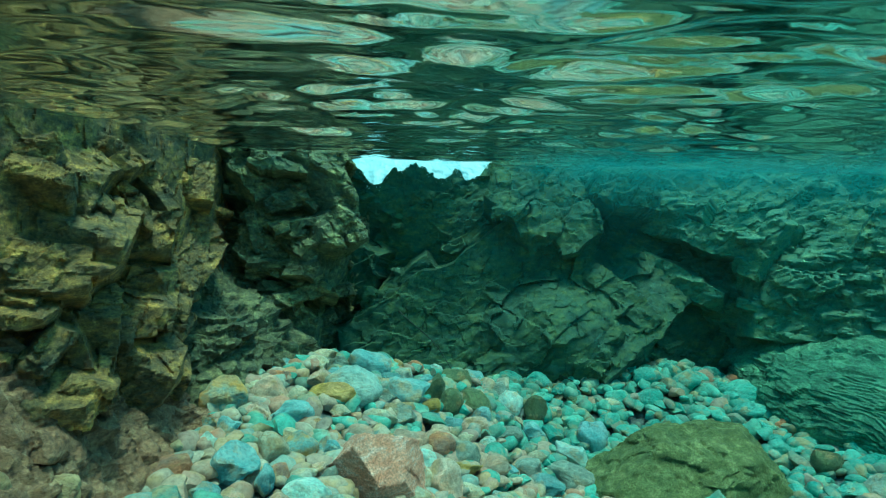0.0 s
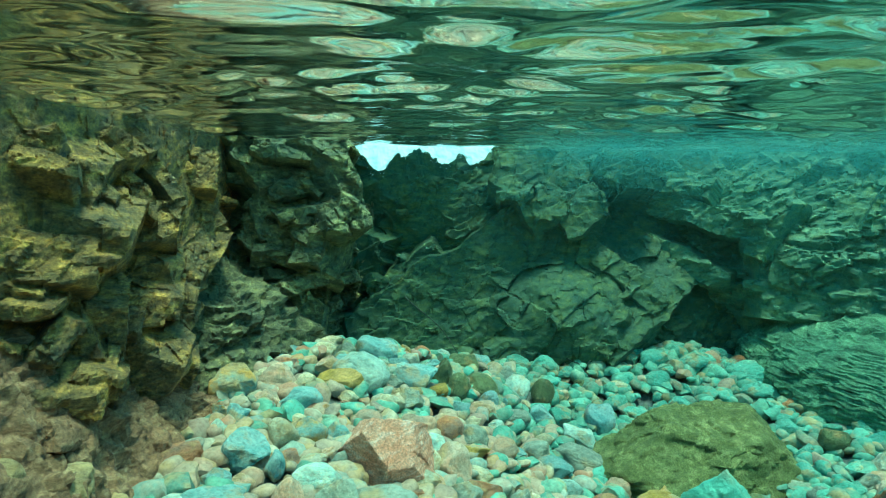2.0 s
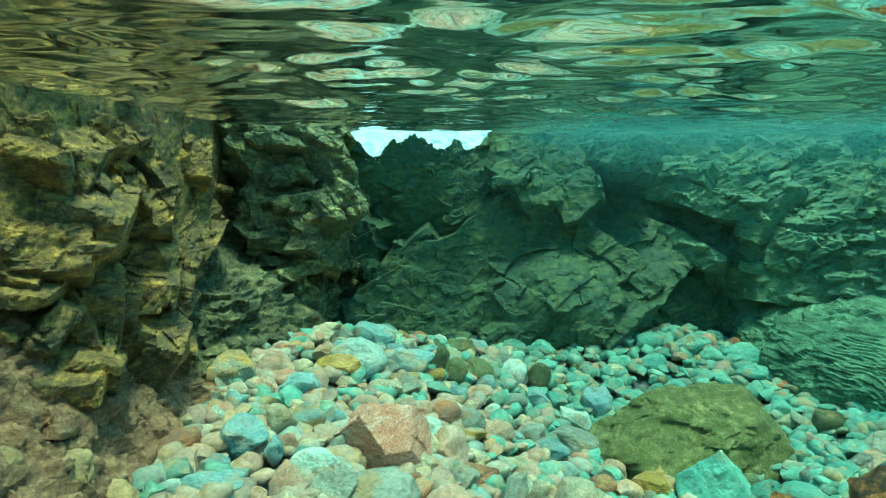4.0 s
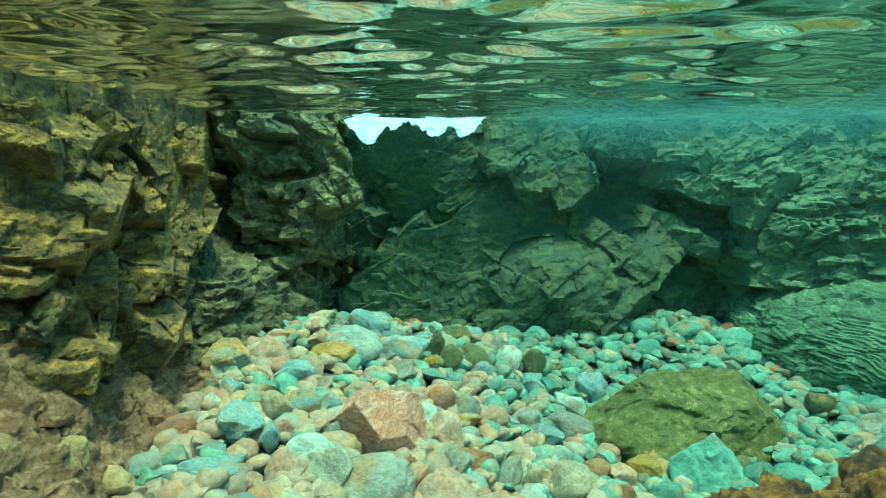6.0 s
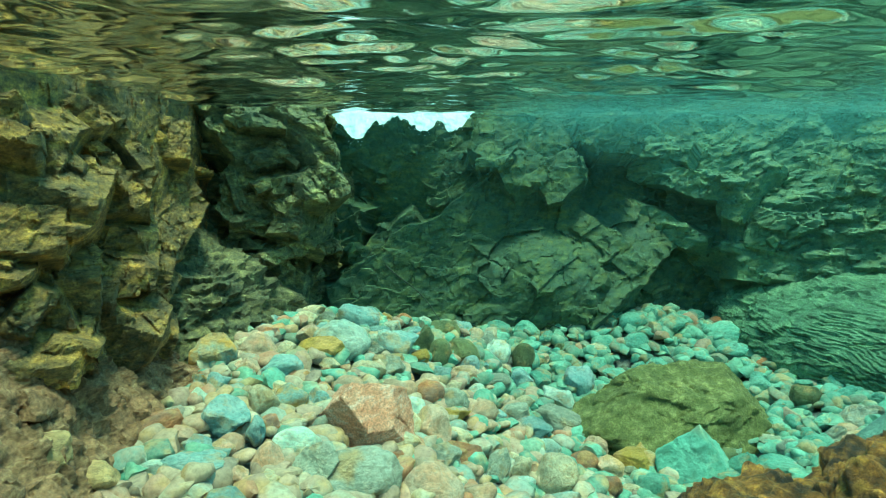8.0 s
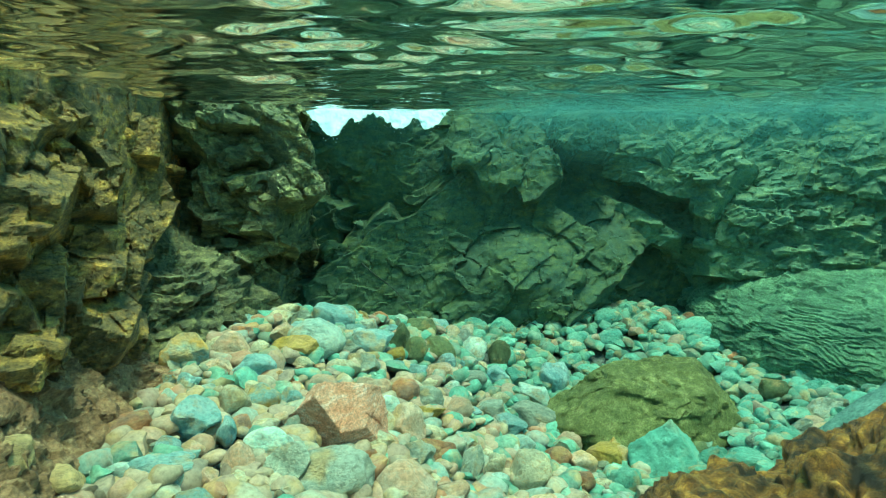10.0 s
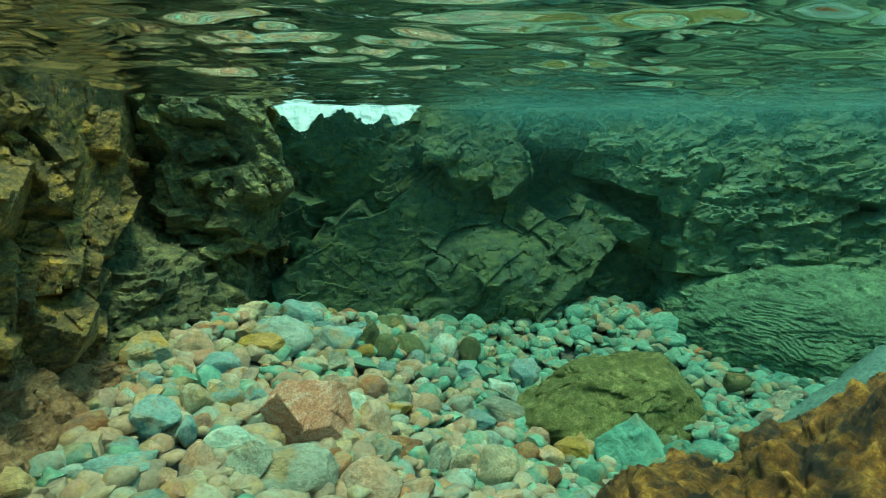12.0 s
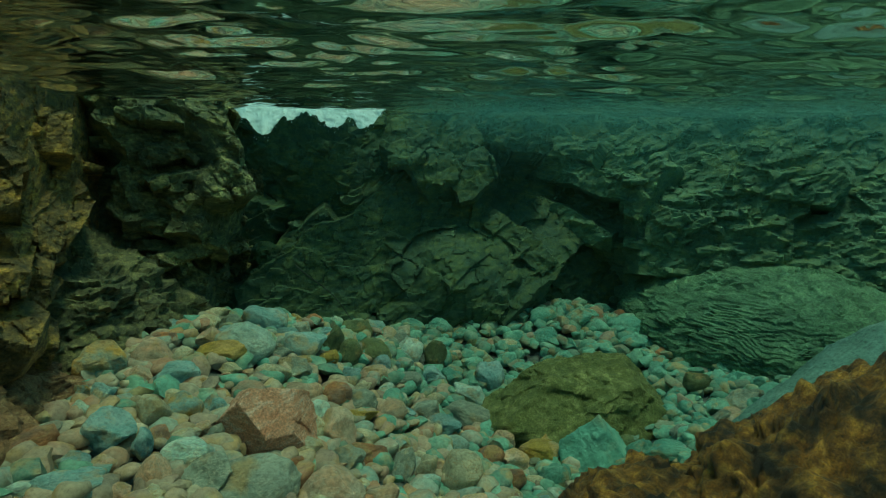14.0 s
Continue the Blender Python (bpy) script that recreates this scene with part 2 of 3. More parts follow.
# ---- mesh helpers ----
def mesh_object(name, verts, faces, material, parent=None, smooth=True):
    me = bpy.data.meshes.new(name)
    verts, faces = np.asarray(verts, np.float32), np.asarray(faces, np.int32)
    n = faces.shape[1]
    me.vertices.add(len(verts))
    me.vertices.foreach_set("co", verts.ravel())
    me.loops.add(faces.size)
    me.loops.foreach_set("vertex_index", faces.ravel())
    me.polygons.add(len(faces))
    me.polygons.foreach_set("loop_start", np.arange(0, faces.size, n, dtype=np.int32))
    me.polygons.foreach_set("use_smooth", np.full(len(faces), smooth))
    me.update(calc_edges=True)
    me.validate()
    me.materials.append(material)
    ob = new(name, me)
    if parent:
        ob.parent = parent
    return ob


def grid_faces(nu, nv):
    i, j = np.meshgrid(np.arange(nu - 1), np.arange(nv - 1), indexing="ij")
    a = (i * nv + j).ravel()
    return np.stack([a, a + nv, a + nv + 1, a + 1], 1)


def ico(level):
    bm = bmesh.new()
    bmesh.ops.create_icosphere(bm, subdivisions=level, radius=1.0)
    v = np.array([x.co[:] for x in bm.verts])
    f = np.array([[x.index for x in p.verts] for p in bm.faces])
    bm.free()
    return v, f


ICO = {n: ico(n) for n in (1, 2, 3, 4, 5, 6, 7)}


def along(points, s):
    """Places at the fractions s of a polyline, smoothed."""
    pts = np.array(points, float)
    seg = np.linalg.norm(np.diff(pts, axis=0), axis=1)
    at = np.concatenate([[0], np.cumsum(seg)]) / seg.sum()
    out = np.stack([np.interp(s, at, pts[:, k]) for k in range(pts.shape[1])], 1)
    return out


# ---- stream bed ----
BED_W = [[0.125, 0.103, 0.162, 0.037], [-0.017, 0.001, -0.005, 0.082], [0.019, -0.066, -0.212, 0.12], [-0.091, 0.078, -0.002, -0.042]]


def bed_z(x, y):
    """Height of the gravel: a bank on the left, a hollow by the boulder, falling off behind its crest."""
    x, y = np.asarray(x, float), np.asarray(y, float)
    z = np.full(np.broadcast(x, y).shape, -1.1)
    for i, cx in enumerate((-0.6, 0.1, 0.8, 1.5)):
        for j, cy in enumerate((0.8, 1.5, 2.2, 2.9)):
            z = z + BED_W[i][j] * np.exp(-((x - cx) ** 2 + (y - cy) ** 2) / (2 * 0.55 ** 2))
    z = z + 0.10 * np.exp(-((x - 1.22) ** 2 + (y - 2.72) ** 2) / (2 * 0.27 ** 2))
    crest = np.interp(x, [-0.8, -0.3, 0.3, 0.7, 1.2, 1.6, 2.2], [2.35, 2.45, 2.58, 2.75, 2.95, 2.85, 2.6])
    over = np.clip(y - crest, 0, 0.9)
    return z - 0.55 * over


def build_bed():
    nx, ny = 180, 180
    gx = np.concatenate([np.linspace(-40, -2.2, 20, endpoint=False), np.linspace(-2.2, 3.0, nx - 40), np.linspace(3.0, 40, 21)[1:]])
    gy = np.concatenate([np.linspace(-40, -1.2, 20, endpoint=False), np.linspace(-1.2, 4.0, ny - 40), np.linspace(4.0, 40, 21)[1:]])
    X, Y = np.meshgrid(gx, gy, indexing="ij")
    Z = bed_z(X, Y)
    out = np.maximum(np.maximum(-1.25 - X, X - 2.85), np.maximum(-1.95 - Y, Y - 3.5))
    t = np.clip(out / 0.5, 0, 1)
    Z = Z * (1 - t) + 0.32 * t
    p = np.stack([X.ravel(), Y.ravel(), Z.ravel()], 1)
    p[:, 2] += 0.012 * fbm(p * 9, 3, 5) - 0.02
    ob = mesh_object("ground", p, grid_faces(len(gx), len(gy)), M_GRAVEL)
    tagged(ob, "grey-green gravel and silt of the stream bed", "stream bed", kind="structure")


build_bed()


# ---- rock walls ----
def rock_relief(p, seed, sizes, warp=0.05, turn=(0.5, 0.6, 0.0), squash=2.2):
    """Displacement of a broken rock face, with beds that dip to one side."""
    q = p + warp * np.stack([fbm(p * 4, 3, seed + 50 + k) for k in range(3)], 1)
    r = np.array(Euler(turn).to_matrix())
    q = q @ r.T
    q = q * np.array([1, 1, squash])
    d = np.zeros(len(p))
    for n, (cell, amp) in enumerate(sizes):
        d += amp * facets(q / cell, seed + 10 * n)
    return d


def wall(name, low, mid, top, zs, nu, nv, material, seed, sizes, label, fine=0.012, turn=(0.5, 0.6, 0.0), squash=2.2, inward=1.0):
    """A rock face between three lines (foot, middle, top), broken into facets."""
    u, v = np.linspace(0, 1, nu), np.linspace(0, 1, nv)
    lines = [along(q, u) for q in (low, mid, top)]
    p = np.zeros((nu, nv, 3))
    for k in range(2):
        for j, t in enumerate(v):
            a = lines[0][:, k] * (1 - t) * (1 - 2 * t) + lines[1][:, k] * 4 * t * (1 - t) + lines[2][:, k] * t * (2 * t - 1)
            p[:, j, k] = a
    p[:, :, 2] = np.interp(v, [0, 0.5, 1], zs)[None, :]
    du, dv = np.gradient(p, axis=0), np.gradient(p, axis=1)
    n = np.cross(du, dv)
    n /= np.linalg.norm(n, axis=2, keepdims=True)
    flat, n = p.reshape(-1, 3), n.reshape(-1, 3) * inward
    d = rock_relief(flat, seed, sizes, turn=turn, squash=squash) + fine * fbm(flat * 22, 4, seed + 90)
    ob = mesh_object(name, flat + n * d[:, None], grid_faces(nu, nv), material)
    return tagged(ob, label, "rock wall", kind="structure")


EYE_REST = np.array([0.02, 0.0, -0.16])


def axes(azimuth, tilt):
    """The way into a face, along it and up it."""
    a, e = radians(azimuth), radians(tilt)
    d = np.array([math.sin(a) * math.cos(e), math.cos(a) * math.cos(e), math.sin(e)])
    s = np.array([math.cos(a), -math.sin(a), 0.0])
    return d, s, np.cross(s, d)


def upright(ways, nx, ny, c, lean=0.0):
    """The depth of an upright plane nx x + ny y = c, leaning back above the eye's height."""
    d, along_s, along_u = (nx * w[0] + ny * w[1] for w in ways)
    start = c - nx * EYE_REST[0] - ny * EYE_REST[1]

    def depth(s, u):
        return (start - s * along_s - u * along_u) / d + lean * u
    return depth


class Cliff:
    """A face of bedrock: a leaning base with blocks standing out of it, all broken into sharp chips.
    It is built in axes of its own: s along the face, u up it, d into the rock."""

    def __init__(self, azimuth, tilt, depth, wide, high, step, crooked=0.012):
        self.d, self.s, self.u = axes(azimuth, tilt)
        self.size = int((wide[1] - wide[0]) / step), int((high[1] - high[0]) / step)
        s, u = np.meshgrid(np.linspace(*wide, self.size[0]), np.linspace(*high, self.size[1]), indexing="ij")
        self.at = np.stack([s.ravel(), u.ravel(), np.zeros(s.size)], 1)
        self.bent = self.at + np.stack([crooked * fbm(self.at * 7.0, 3, 5), crooked * fbm(self.at * 7.0, 3, 6), np.zeros(s.size)], 1)
        self.depth = depth(self.bent[:, 0], self.bent[:, 1])
        self.count = 0

    def block(self, s, u, d, w, h, t, roll, lean, turn):
        """A block w wide, h high, t deep: rolled in the face, leaning out of it, turned to one side."""
        r, p, y = radians(roll), radians(lean), radians(turn)
        wide, high, deep = np.array([math.cos(r), math.sin(r), 0]), np.array([-math.sin(r), math.cos(r), 0]), np.array([0, 0, 1.0])
        high, deep = high * math.cos(p) - deep * math.sin(p), deep * math.cos(p) + high * math.sin(p)
        wide, deep = wide * math.cos(y) + deep * math.sin(y), deep * math.cos(y) - wide * math.sin(y)
        rng = np.random.RandomState(self.count)
        self.count += 1
        slabs = [(wide, w / 2), (high, h / 2), (deep, t / 2)]
        for _ in range(3):
            m = rng.normal(size=3)
            m /= np.linalg.norm(m)
            reach = abs(m[0]) * w / 2 + abs(m[1]) * h / 2 + abs(m[2]) * t / 2
            slabs.append((m[0] * wide + m[1] * high + m[2] * deep, reach * rng.uniform(0.72, 0.92)))
        near, far = np.full(len(self.at), -9.0), np.full(len(self.at), 9.0)
        o = self.bent - np.array([s, u, d])
        for n, half in slabs:
            v = n[2] if abs(n[2]) > 1e-4 else 1e-4
            a, b = (-half - o @ n) / v, (half - o @ n) / v
            near, far = np.maximum(near, np.minimum(a, b)), np.minimum(far, np.maximum(a, b))
        self.depth = np.where((near < far) & (near < self.depth), near, self.depth)

    def scatter(self, number, seed, wide, high, roll, lean, out):
        """Small blocks and ledges all over the face."""
        rng = random.Random(seed)
        nu, nv = self.size
        for _ in range(number):
            k = rng.randrange(nu) * nv + rng.randrange(nv)
            t = rng.uniform(0.08, 0.16)
            self.block(self.at[k, 0], self.at[k, 1], self.depth[k] - rng.uniform(0.3, 1.0) * out + t / 2, rng.uniform(*wide), rng.uniform(*high), t,
                       rng.gauss(*roll), rng.gauss(*lean), rng.gauss(0, 14))

    def build(self, name, material, seed, chips, label, turn, squash, fine, soft=35):
        p = EYE_REST + self.at[:, :1] * self.s + self.at[:, 1:2] * self.u + self.depth[:, None] * self.d
        out = rock_relief(p, seed, chips, 0.03, turn, squash) + fine * fbm(p * 30, 4, seed + 90)
        p = p - out[:, None] * self.d
        ob = mesh_object(name, p, grid_faces(*self.size), material)
        ob.data.set_sharp_from_angle(angle=radians(soft))
        return tagged(ob, label, "rock wall", kind="structure")


def rounded_end(s, u):
    """The buttress: a swelling face that turns away round its free edge."""
    edge = 0.335 - 0.35 * np.clip(0.35 - u, 0, 1) - 0.35 * np.clip(u - 0.42, 0, 1)
    return upright(axes(-17, -12), 0, 1, 2.62, 0.28)(s, u) - 0.6 * np.clip(-0.10 - s, 0, 0.4) + 0.25 * (s - 0.15) ** 2 + 7.0 * np.clip(s - edge, 0, 0.12) ** 1.3


def long_face(s, u):
    """The left wall, falling back at its far end."""
    return upright(axes(-31, -14), 1, 0, -0.88)(s, u) + 0.8 * np.clip(s - 0.25 - 0.3 * np.clip(0.25 - u, 0, 1), 0, 0.5)


left = Cliff(-31, -14, long_face, (-0.62, 0.55), (-0.75, 0.90), 0.0037)
left.block(-0.127, 0.173, 1.516, 0.180, 0.108, 0.16, -4, -14, 10)
left.block(-0.090, 0.284, 1.587, 0.301, 0.152, 0.22, -22, 34, 0)
left.block(-0.086, 0.413, 1.585, 0.193, 0.135, 0.20, -32, 34, 0)
left.block(-0.130, 0.438, 1.515, 0.093, 0.078, 0.20, 25, 20, 0)
left.block(0.028, 0.434, 1.730, 0.332, 0.035, 0.08, -59, -14, 0)
left.block(0.087, 0.472, 1.805, 0.302, 0.051, 0.10, -57, -16, 0)
left.block(0.069, 0.291, 1.846, 0.205, 0.121, 0.20, -4, -12, 0)
left.block(0.065, 0.194, 1.903, 0.206, 0.150, 0.20, -26, 26, 0)
left.block(0.030, 0.133, 1.820, 0.286, 0.054, 0.20, -14, 32, 0)
left.block(-0.069, 0.025, 1.580, 0.357, 0.037, 0.10, -76, 4, 0)
left.block(-0.115, 0.010, 1.500, 0.050, 0.136, 0.10, -26, -22, 20)
left.block(-0.148, 0.104, 1.474, 0.117, 0.035, 0.16, -12, 24, 0)
left.block(-0.102, 0.065, 1.687, 0.249, 0.199, 0.20, -10, 36, 0)
left.block(0.036, -0.059, 1.839, 0.253, 0.188, 0.22, -24, 32, -10)
left.block(0.135, -0.110, 2.042, 0.133, 0.169, 0.20, -32, 28, 0)
left.block(0.103, 0.038, 1.931, 0.125, 0.064, 0.16, 32, 20, 0)
left.block(0.026, 0.086, 1.813, 0.196, 0.046, 0.20, -8, 34, 0)
left.block(0.126, -0.026, 1.971, 0.097, 0.077, 0.12, -40, 20, 0)
left.block(-0.144, -0.062, 1.535, 0.257, 0.061, 0.20, -14, 34, 0)
left.block(0.229, 0.292, 2.206, 0.219, 0.219, 0.20, -38, -28, 0)
left.block(0.280, 0.526, 2.182, 0.120, 0.146, 0.20, -10, -12, 0)
left.block(0.300, 0.401, 2.247, 0.135, 0.113, 0.20, -50, 10, 0)
left.block(0.151, 0.134, 2.062, 0.183, 0.102, 0.20, -20, 20, 0)
left.block(-0.089, -0.097, 1.608, 0.190, 0.041, 0.20, 10, 24, 0)
left.block(0.006, 0.505, 1.731, 0.159, 0.106, 0.15, -40, 30, 0)
left.block(0.098, 0.396, 1.899, 0.133, 0.065, 0.10, -20, 34, 0)
left.block(-0.127, 0.341, 1.498, 0.136, 0.045, 0.20, -16, -20, 0)
left.block(-0.047, 0.344, 1.635, 0.131, 0.049, 0.20, -30, -18, 0)
left.block(-0.113, 0.215, 1.565, 0.186, 0.031, 0.20, -24, 34, 0)
left.block(-0.012, 0.025, 1.703, 0.134, 0.067, 0.16, -14, -20, 0)
left.block(0.197, 0.211, 2.129, 0.147, 0.084, 0.20, -30, -15, 0)
left.block(-0.022, -0.076, 1.753, 0.086, 0.120, 0.20, -10, -5, -25)
left.block(0.138, 0.218, 1.984, 0.047, 0.235, 0.10, -8, 0, 0)
left.scatter(60, 5, (0.06, 0.16), (0.015, 0.045), (-28, 16), (14, 20), 0.02)
left.build("wall_left", M_LEFT, 3, [(0.11, 0.011), (0.045, 0.008), (0.018, 0.0035)],
           "angular ochre-brown fractured bedrock wall with ledges and dark crevices", (-0.64, 0.5, 0.3), 1.7, 0.002)

butt = Cliff(-17, -12, rounded_end, (-0.50, 0.52), (-0.60, 1.05), 0.0050, 0.020)
butt.block(0.051, 0.651, 2.616, 0.502, 0.132, 0.30, -8, -24, 0)
butt.block(-0.038, 0.585, 2.658, 0.240, 0.267, 0.30, -55, -16, 0)
butt.block(0.239, 0.495, 2.590, 0.389, 0.114, 0.30, -72, -22, 0)
butt.block(0.205, 0.251, 2.652, 0.314, 0.120, 0.30, 66, -22, 0)
butt.block(0.119, 0.095, 2.662, 0.287, 0.068, 0.20, 22, 14, 0)
butt.block(0.122, 0.408, 2.552, 0.254, 0.038, 0.16, 20, 20, 0)
butt.block(0.029, 0.236, 2.701, 0.399, 0.122, 0.20, -30, 10, 0)
butt.block(0.071, 0.346, 2.664, 0.290, 0.105, 0.20, 14, 24, 0)
butt.block(0.141, 0.320, 2.678, 0.159, 0.238, 0.30, 40, -21, 0)
butt.block(-0.069, 0.398, 2.657, 0.132, 0.105, 0.20, -40, 4, 0)
butt.block(-0.164, 0.111, 2.789, 0.247, 0.164, 0.20, -20, -6, 0)
butt.block(0.065, -0.034, 2.768, 0.326, 0.163, 0.20, -24, 4, 0)
butt.block(0.043, 0.506, 2.577, 0.154, 0.077, 0.20, 30, 18, 0)
butt.block(-0.068, 0.474, 2.661, 0.318, 0.069, 0.20, -58, -20, 0)
butt.block(0.004, 0.637, 2.562, 0.155, 0.062, 0.20, -40, -26, 0)
butt.block(0.148, 0.588, 2.505, 0.278, 0.076, 0.20, -30, -36, 0)
butt.block(-0.020, 0.226, 2.698, 0.212, 0.053, 0.20, -20, 20, 0)
butt.block(0.030, 0.250, 2.657, 0.157, 0.037, 0.20, 8, 24, 0)
butt.block(0.231, 0.348, 2.529, 0.101, 0.176, 0.20, -80, -26, 0)
butt.block(-0.183, 0.298, 2.854, 0.169, 0.338, 0.20, -30, -6, 0)
butt.scatter(110, 6, (0.07, 0.20), (0.02, 0.07), (-20, 34), (6, 22), 0.04)
butt.build("wall_buttress", M_BUTTRESS, 61, [(0.13, 0.018), (0.05, 0.012), (0.022, 0.005)],
           "rounded olive-brown rock buttress with curved cracks", (0.0, -0.6, 0.3), 1.8, 0.003)

def recessed(s, u):
    """The far wall: a shaded recess beside the buttress, leaning back further along where a slab swells out."""
    along_wall = np.clip((s + 0.55) / 0.35, 0, 1)
    return upright(axes(8, -12), 0, 1, 3.06)(s, u) + 0.25 * u * along_wall + (0.30 - 0.32 * u) * (1 - along_wall) \
        - 0.36 * np.exp(-((s - 0.20) / 0.42) ** 2 - ((u + 0.08) / 0.40) ** 2)


far = Cliff(8, -12, recessed, (-1.30, 1.35), (-0.85, 1.15), 0.0062, 0.030)
far.block(-0.272, -0.039, 3.220, 1.488, 0.760, 0.50, 34, 10, 4)
far.block(0.257, 0.102, 3.295, 0.972, 0.745, 0.50, -34, -24, -6)
far.block(0.142, -0.434, 3.256, 0.966, 0.612, 0.40, 8, -4, 0)
far.block(-0.062, 0.529, 3.007, 0.449, 0.209, 0.30, -42, -12, 0)
far.block(0.232, 0.448, 3.048, 0.272, 0.182, 0.30, 40, -6, 0)
far.block(0.517, 0.014, 3.272, 0.454, 0.117, 0.40, -40, 10, 0)
far.block(-0.880, 0.232, 3.157, 0.193, 0.290, 0.30, -20, 22, 0)
far.block(-0.942, -0.153, 3.187, 0.293, 0.293, 0.30, 30, 18, 0)
far.block(-0.421, -0.326, 3.199, 0.763, 0.381, 0.30, -20, 14, 0)
far.block(0.469, 0.681, 3.034, 0.339, 0.154, 0.30, -12, 0, 0)
far.block(-0.045, -0.234, 3.008, 0.355, 0.148, 0.20, 24, 4, 0)
far.block(0.337, -0.110, 3.136, 0.278, 0.155, 0.20, -50, 20, 0)
far.block(0.475, 0.131, 3.104, 0.462, 0.123, 0.20, -44, -20, 0)
far.block(0.390, -0.180, 3.084, 0.366, 0.037, 0.10, 55, 0, 0)
far.block(-0.685, 0.109, 3.170, 0.509, 0.191, 0.30, 36, 20, 0)
far.block(-0.162, -0.362, 3.069, 0.485, 0.182, 0.30, -10, 10, 0)
far.block(0.237, -0.220, 2.962, 0.175, 0.041, 0.10, 60, 10, 0)
far.block(-0.076, -0.291, 3.144, 0.866, 0.464, 0.30, -8, -18, 0)
far.block(0.255, -0.326, 3.163, 0.531, 0.281, 0.30, 30, -6, 0)
far.scatter(130, 7, (0.06, 0.24), (0.02, 0.07), (10, 36), (-8, 20), 0.022)
far.build("wall_far", M_HAZY_SLAB, 21, [(0.30, 0.020), (0.10, 0.009), (0.035, 0.0045)],
          "rock wall with a large sloping mossy slab, green water haze in its colour", (0.0, 0.6, 0.3), 1.6, 0.004)

def hollowed(s, u):
    """The right wall, leaning back, with a dark hollow at its foot."""
    return upright(axes(32, -12), 0.53, 0.85, 3.22, 0.42)(s, u) + 0.45 * np.exp(-((s + 0.48) / 0.26) ** 2 - ((u + 0.12) / 0.19) ** 2)


right = Cliff(32, -12, hollowed, (-1.05, 1.45), (-0.80, 1.20), 0.0068)
right.block(0.115, 0.179, 3.380, 0.763, 0.365, 0.40, -2, 2, 0)
right.block(-0.160, 0.449, 3.201, 0.349, 0.108, 0.20, 66, -19, 0)
right.block(-0.446, 0.497, 3.302, 0.660, 0.132, 0.30, -14, 4, 0)
right.block(-0.573, 0.282, 3.347, 0.601, 0.120, 0.30, -24, 8, 0)
right.block(0.293, 0.420, 3.339, 0.529, 0.165, 0.30, 8, 2, 0)
right.block(-0.690, 0.674, 3.283, 0.503, 0.147, 0.30, -8, -4, 0)
right.block(-0.017, 0.316, 3.300, 0.292, 0.084, 0.30, -10, 6, 0)
right.block(0.454, 0.537, 3.365, 0.539, 0.236, 0.40, -10, -4, 0)
right.block(0.571, 0.159, 3.404, 0.677, 0.406, 0.40, 6, -4, 0)
right.scatter(330, 8, (0.06, 0.22), (0.015, 0.05), (-4, 24), (0, 22), 0.026)
right.build("wall_right", M_HAZY_RIGHT, 33, [(0.22, 0.016), (0.07, 0.010), (0.03, 0.0055)],
            "crumbly rock wall full of small ledges, algae green plus haze in its colour", (0.1, 0.35, 0.3), 1.9, 0.005)

wall("wall_left_rear",
     [(-0.62, -1.7), (-0.60, 0.55)], [(-0.75, -1.7), (-0.70, 0.55)], [(-1.1, -1.7), (-1.06, 0.55)],
     (-1.15, -0.45, 0.35), 120, 80, M_LEFT, 3, [(0.30, 0.085), (0.13, 0.05), (0.055, 0.014)],
     "ochre-brown fractured bedrock wall", inward=-1.0, fine=0.006, turn=(-0.64, 0.0, 0.3), squash=0.6)

wall("wall_right_rear",
     [(2.72, 2.10), (2.4, 1.3), (2.3, -1.7)], [(2.74, 2.10), (2.4, 1.3), (2.3, -1.7)], [(2.9, 2.10), (2.75, 1.3), (2.6, -1.7)],
     (-1.3, -0.45, 0.30), 130, 60, M_HAZY_RIGHT, 35, [(0.34, 0.07), (0.12, 0.045)], "rock wall with algae green and haze in its colour", inward=1.0)

wall("wall_back",
     [(-0.8, -1.4), (0.6, -1.6), (2.4, -1.4)], [(-0.9, -1.5), (0.6, -1.7), (2.5, -1.5)], [(-1.2, -1.7), (0.6, -1.9), (2.7, -1.7)],
     (-1.2, -0.4, 0.4), 80, 50, M_LEFT, 41, [(0.5, 0.1), (0.2, 0.05)], "brown broken bedrock bank of the pool")


def build_shelf():
    """The rusty bedrock floor at the foot of the left wall."""
    nu, nv = 340, 170
    y, x = np.meshgrid(np.linspace(0.35, 2.3, nu), np.linspace(-1.25, -0.5, nv), indexing="ij")
    joint = np.interp(y, [0.4, 1.04, 1.27, 1.77, 2.3], [-0.42, -0.485, -0.57, -0.80, -0.92])
    t = (x + 0.88) / 0.24
    z = joint + (-0.93 - joint) * np.where(t < 0, 0.4 * t, t)
    p = np.stack([x.ravel(), y.ravel(), z.ravel()], 1)
    p += np.array([0.8, 0.1, 0.58]) * (rock_relief(p, 47, [(0.24, 0.03), (0.09, 0.022), (0.035, 0.013)], turn=(0.5, -0.6, 0.6), squash=1.6) + 0.006 * fbm(p * 30, 3, 48))[:, None]
    ob = mesh_object("bedrock_shelf", p, grid_faces(nu, nv), M_FLOORROCK)
    ob.data.set_sharp_from_angle(angle=radians(35))
    tagged(ob, "rusty brown uneven bedrock floor at the foot of the wall", "bedrock", kind="structure")


build_shelf()


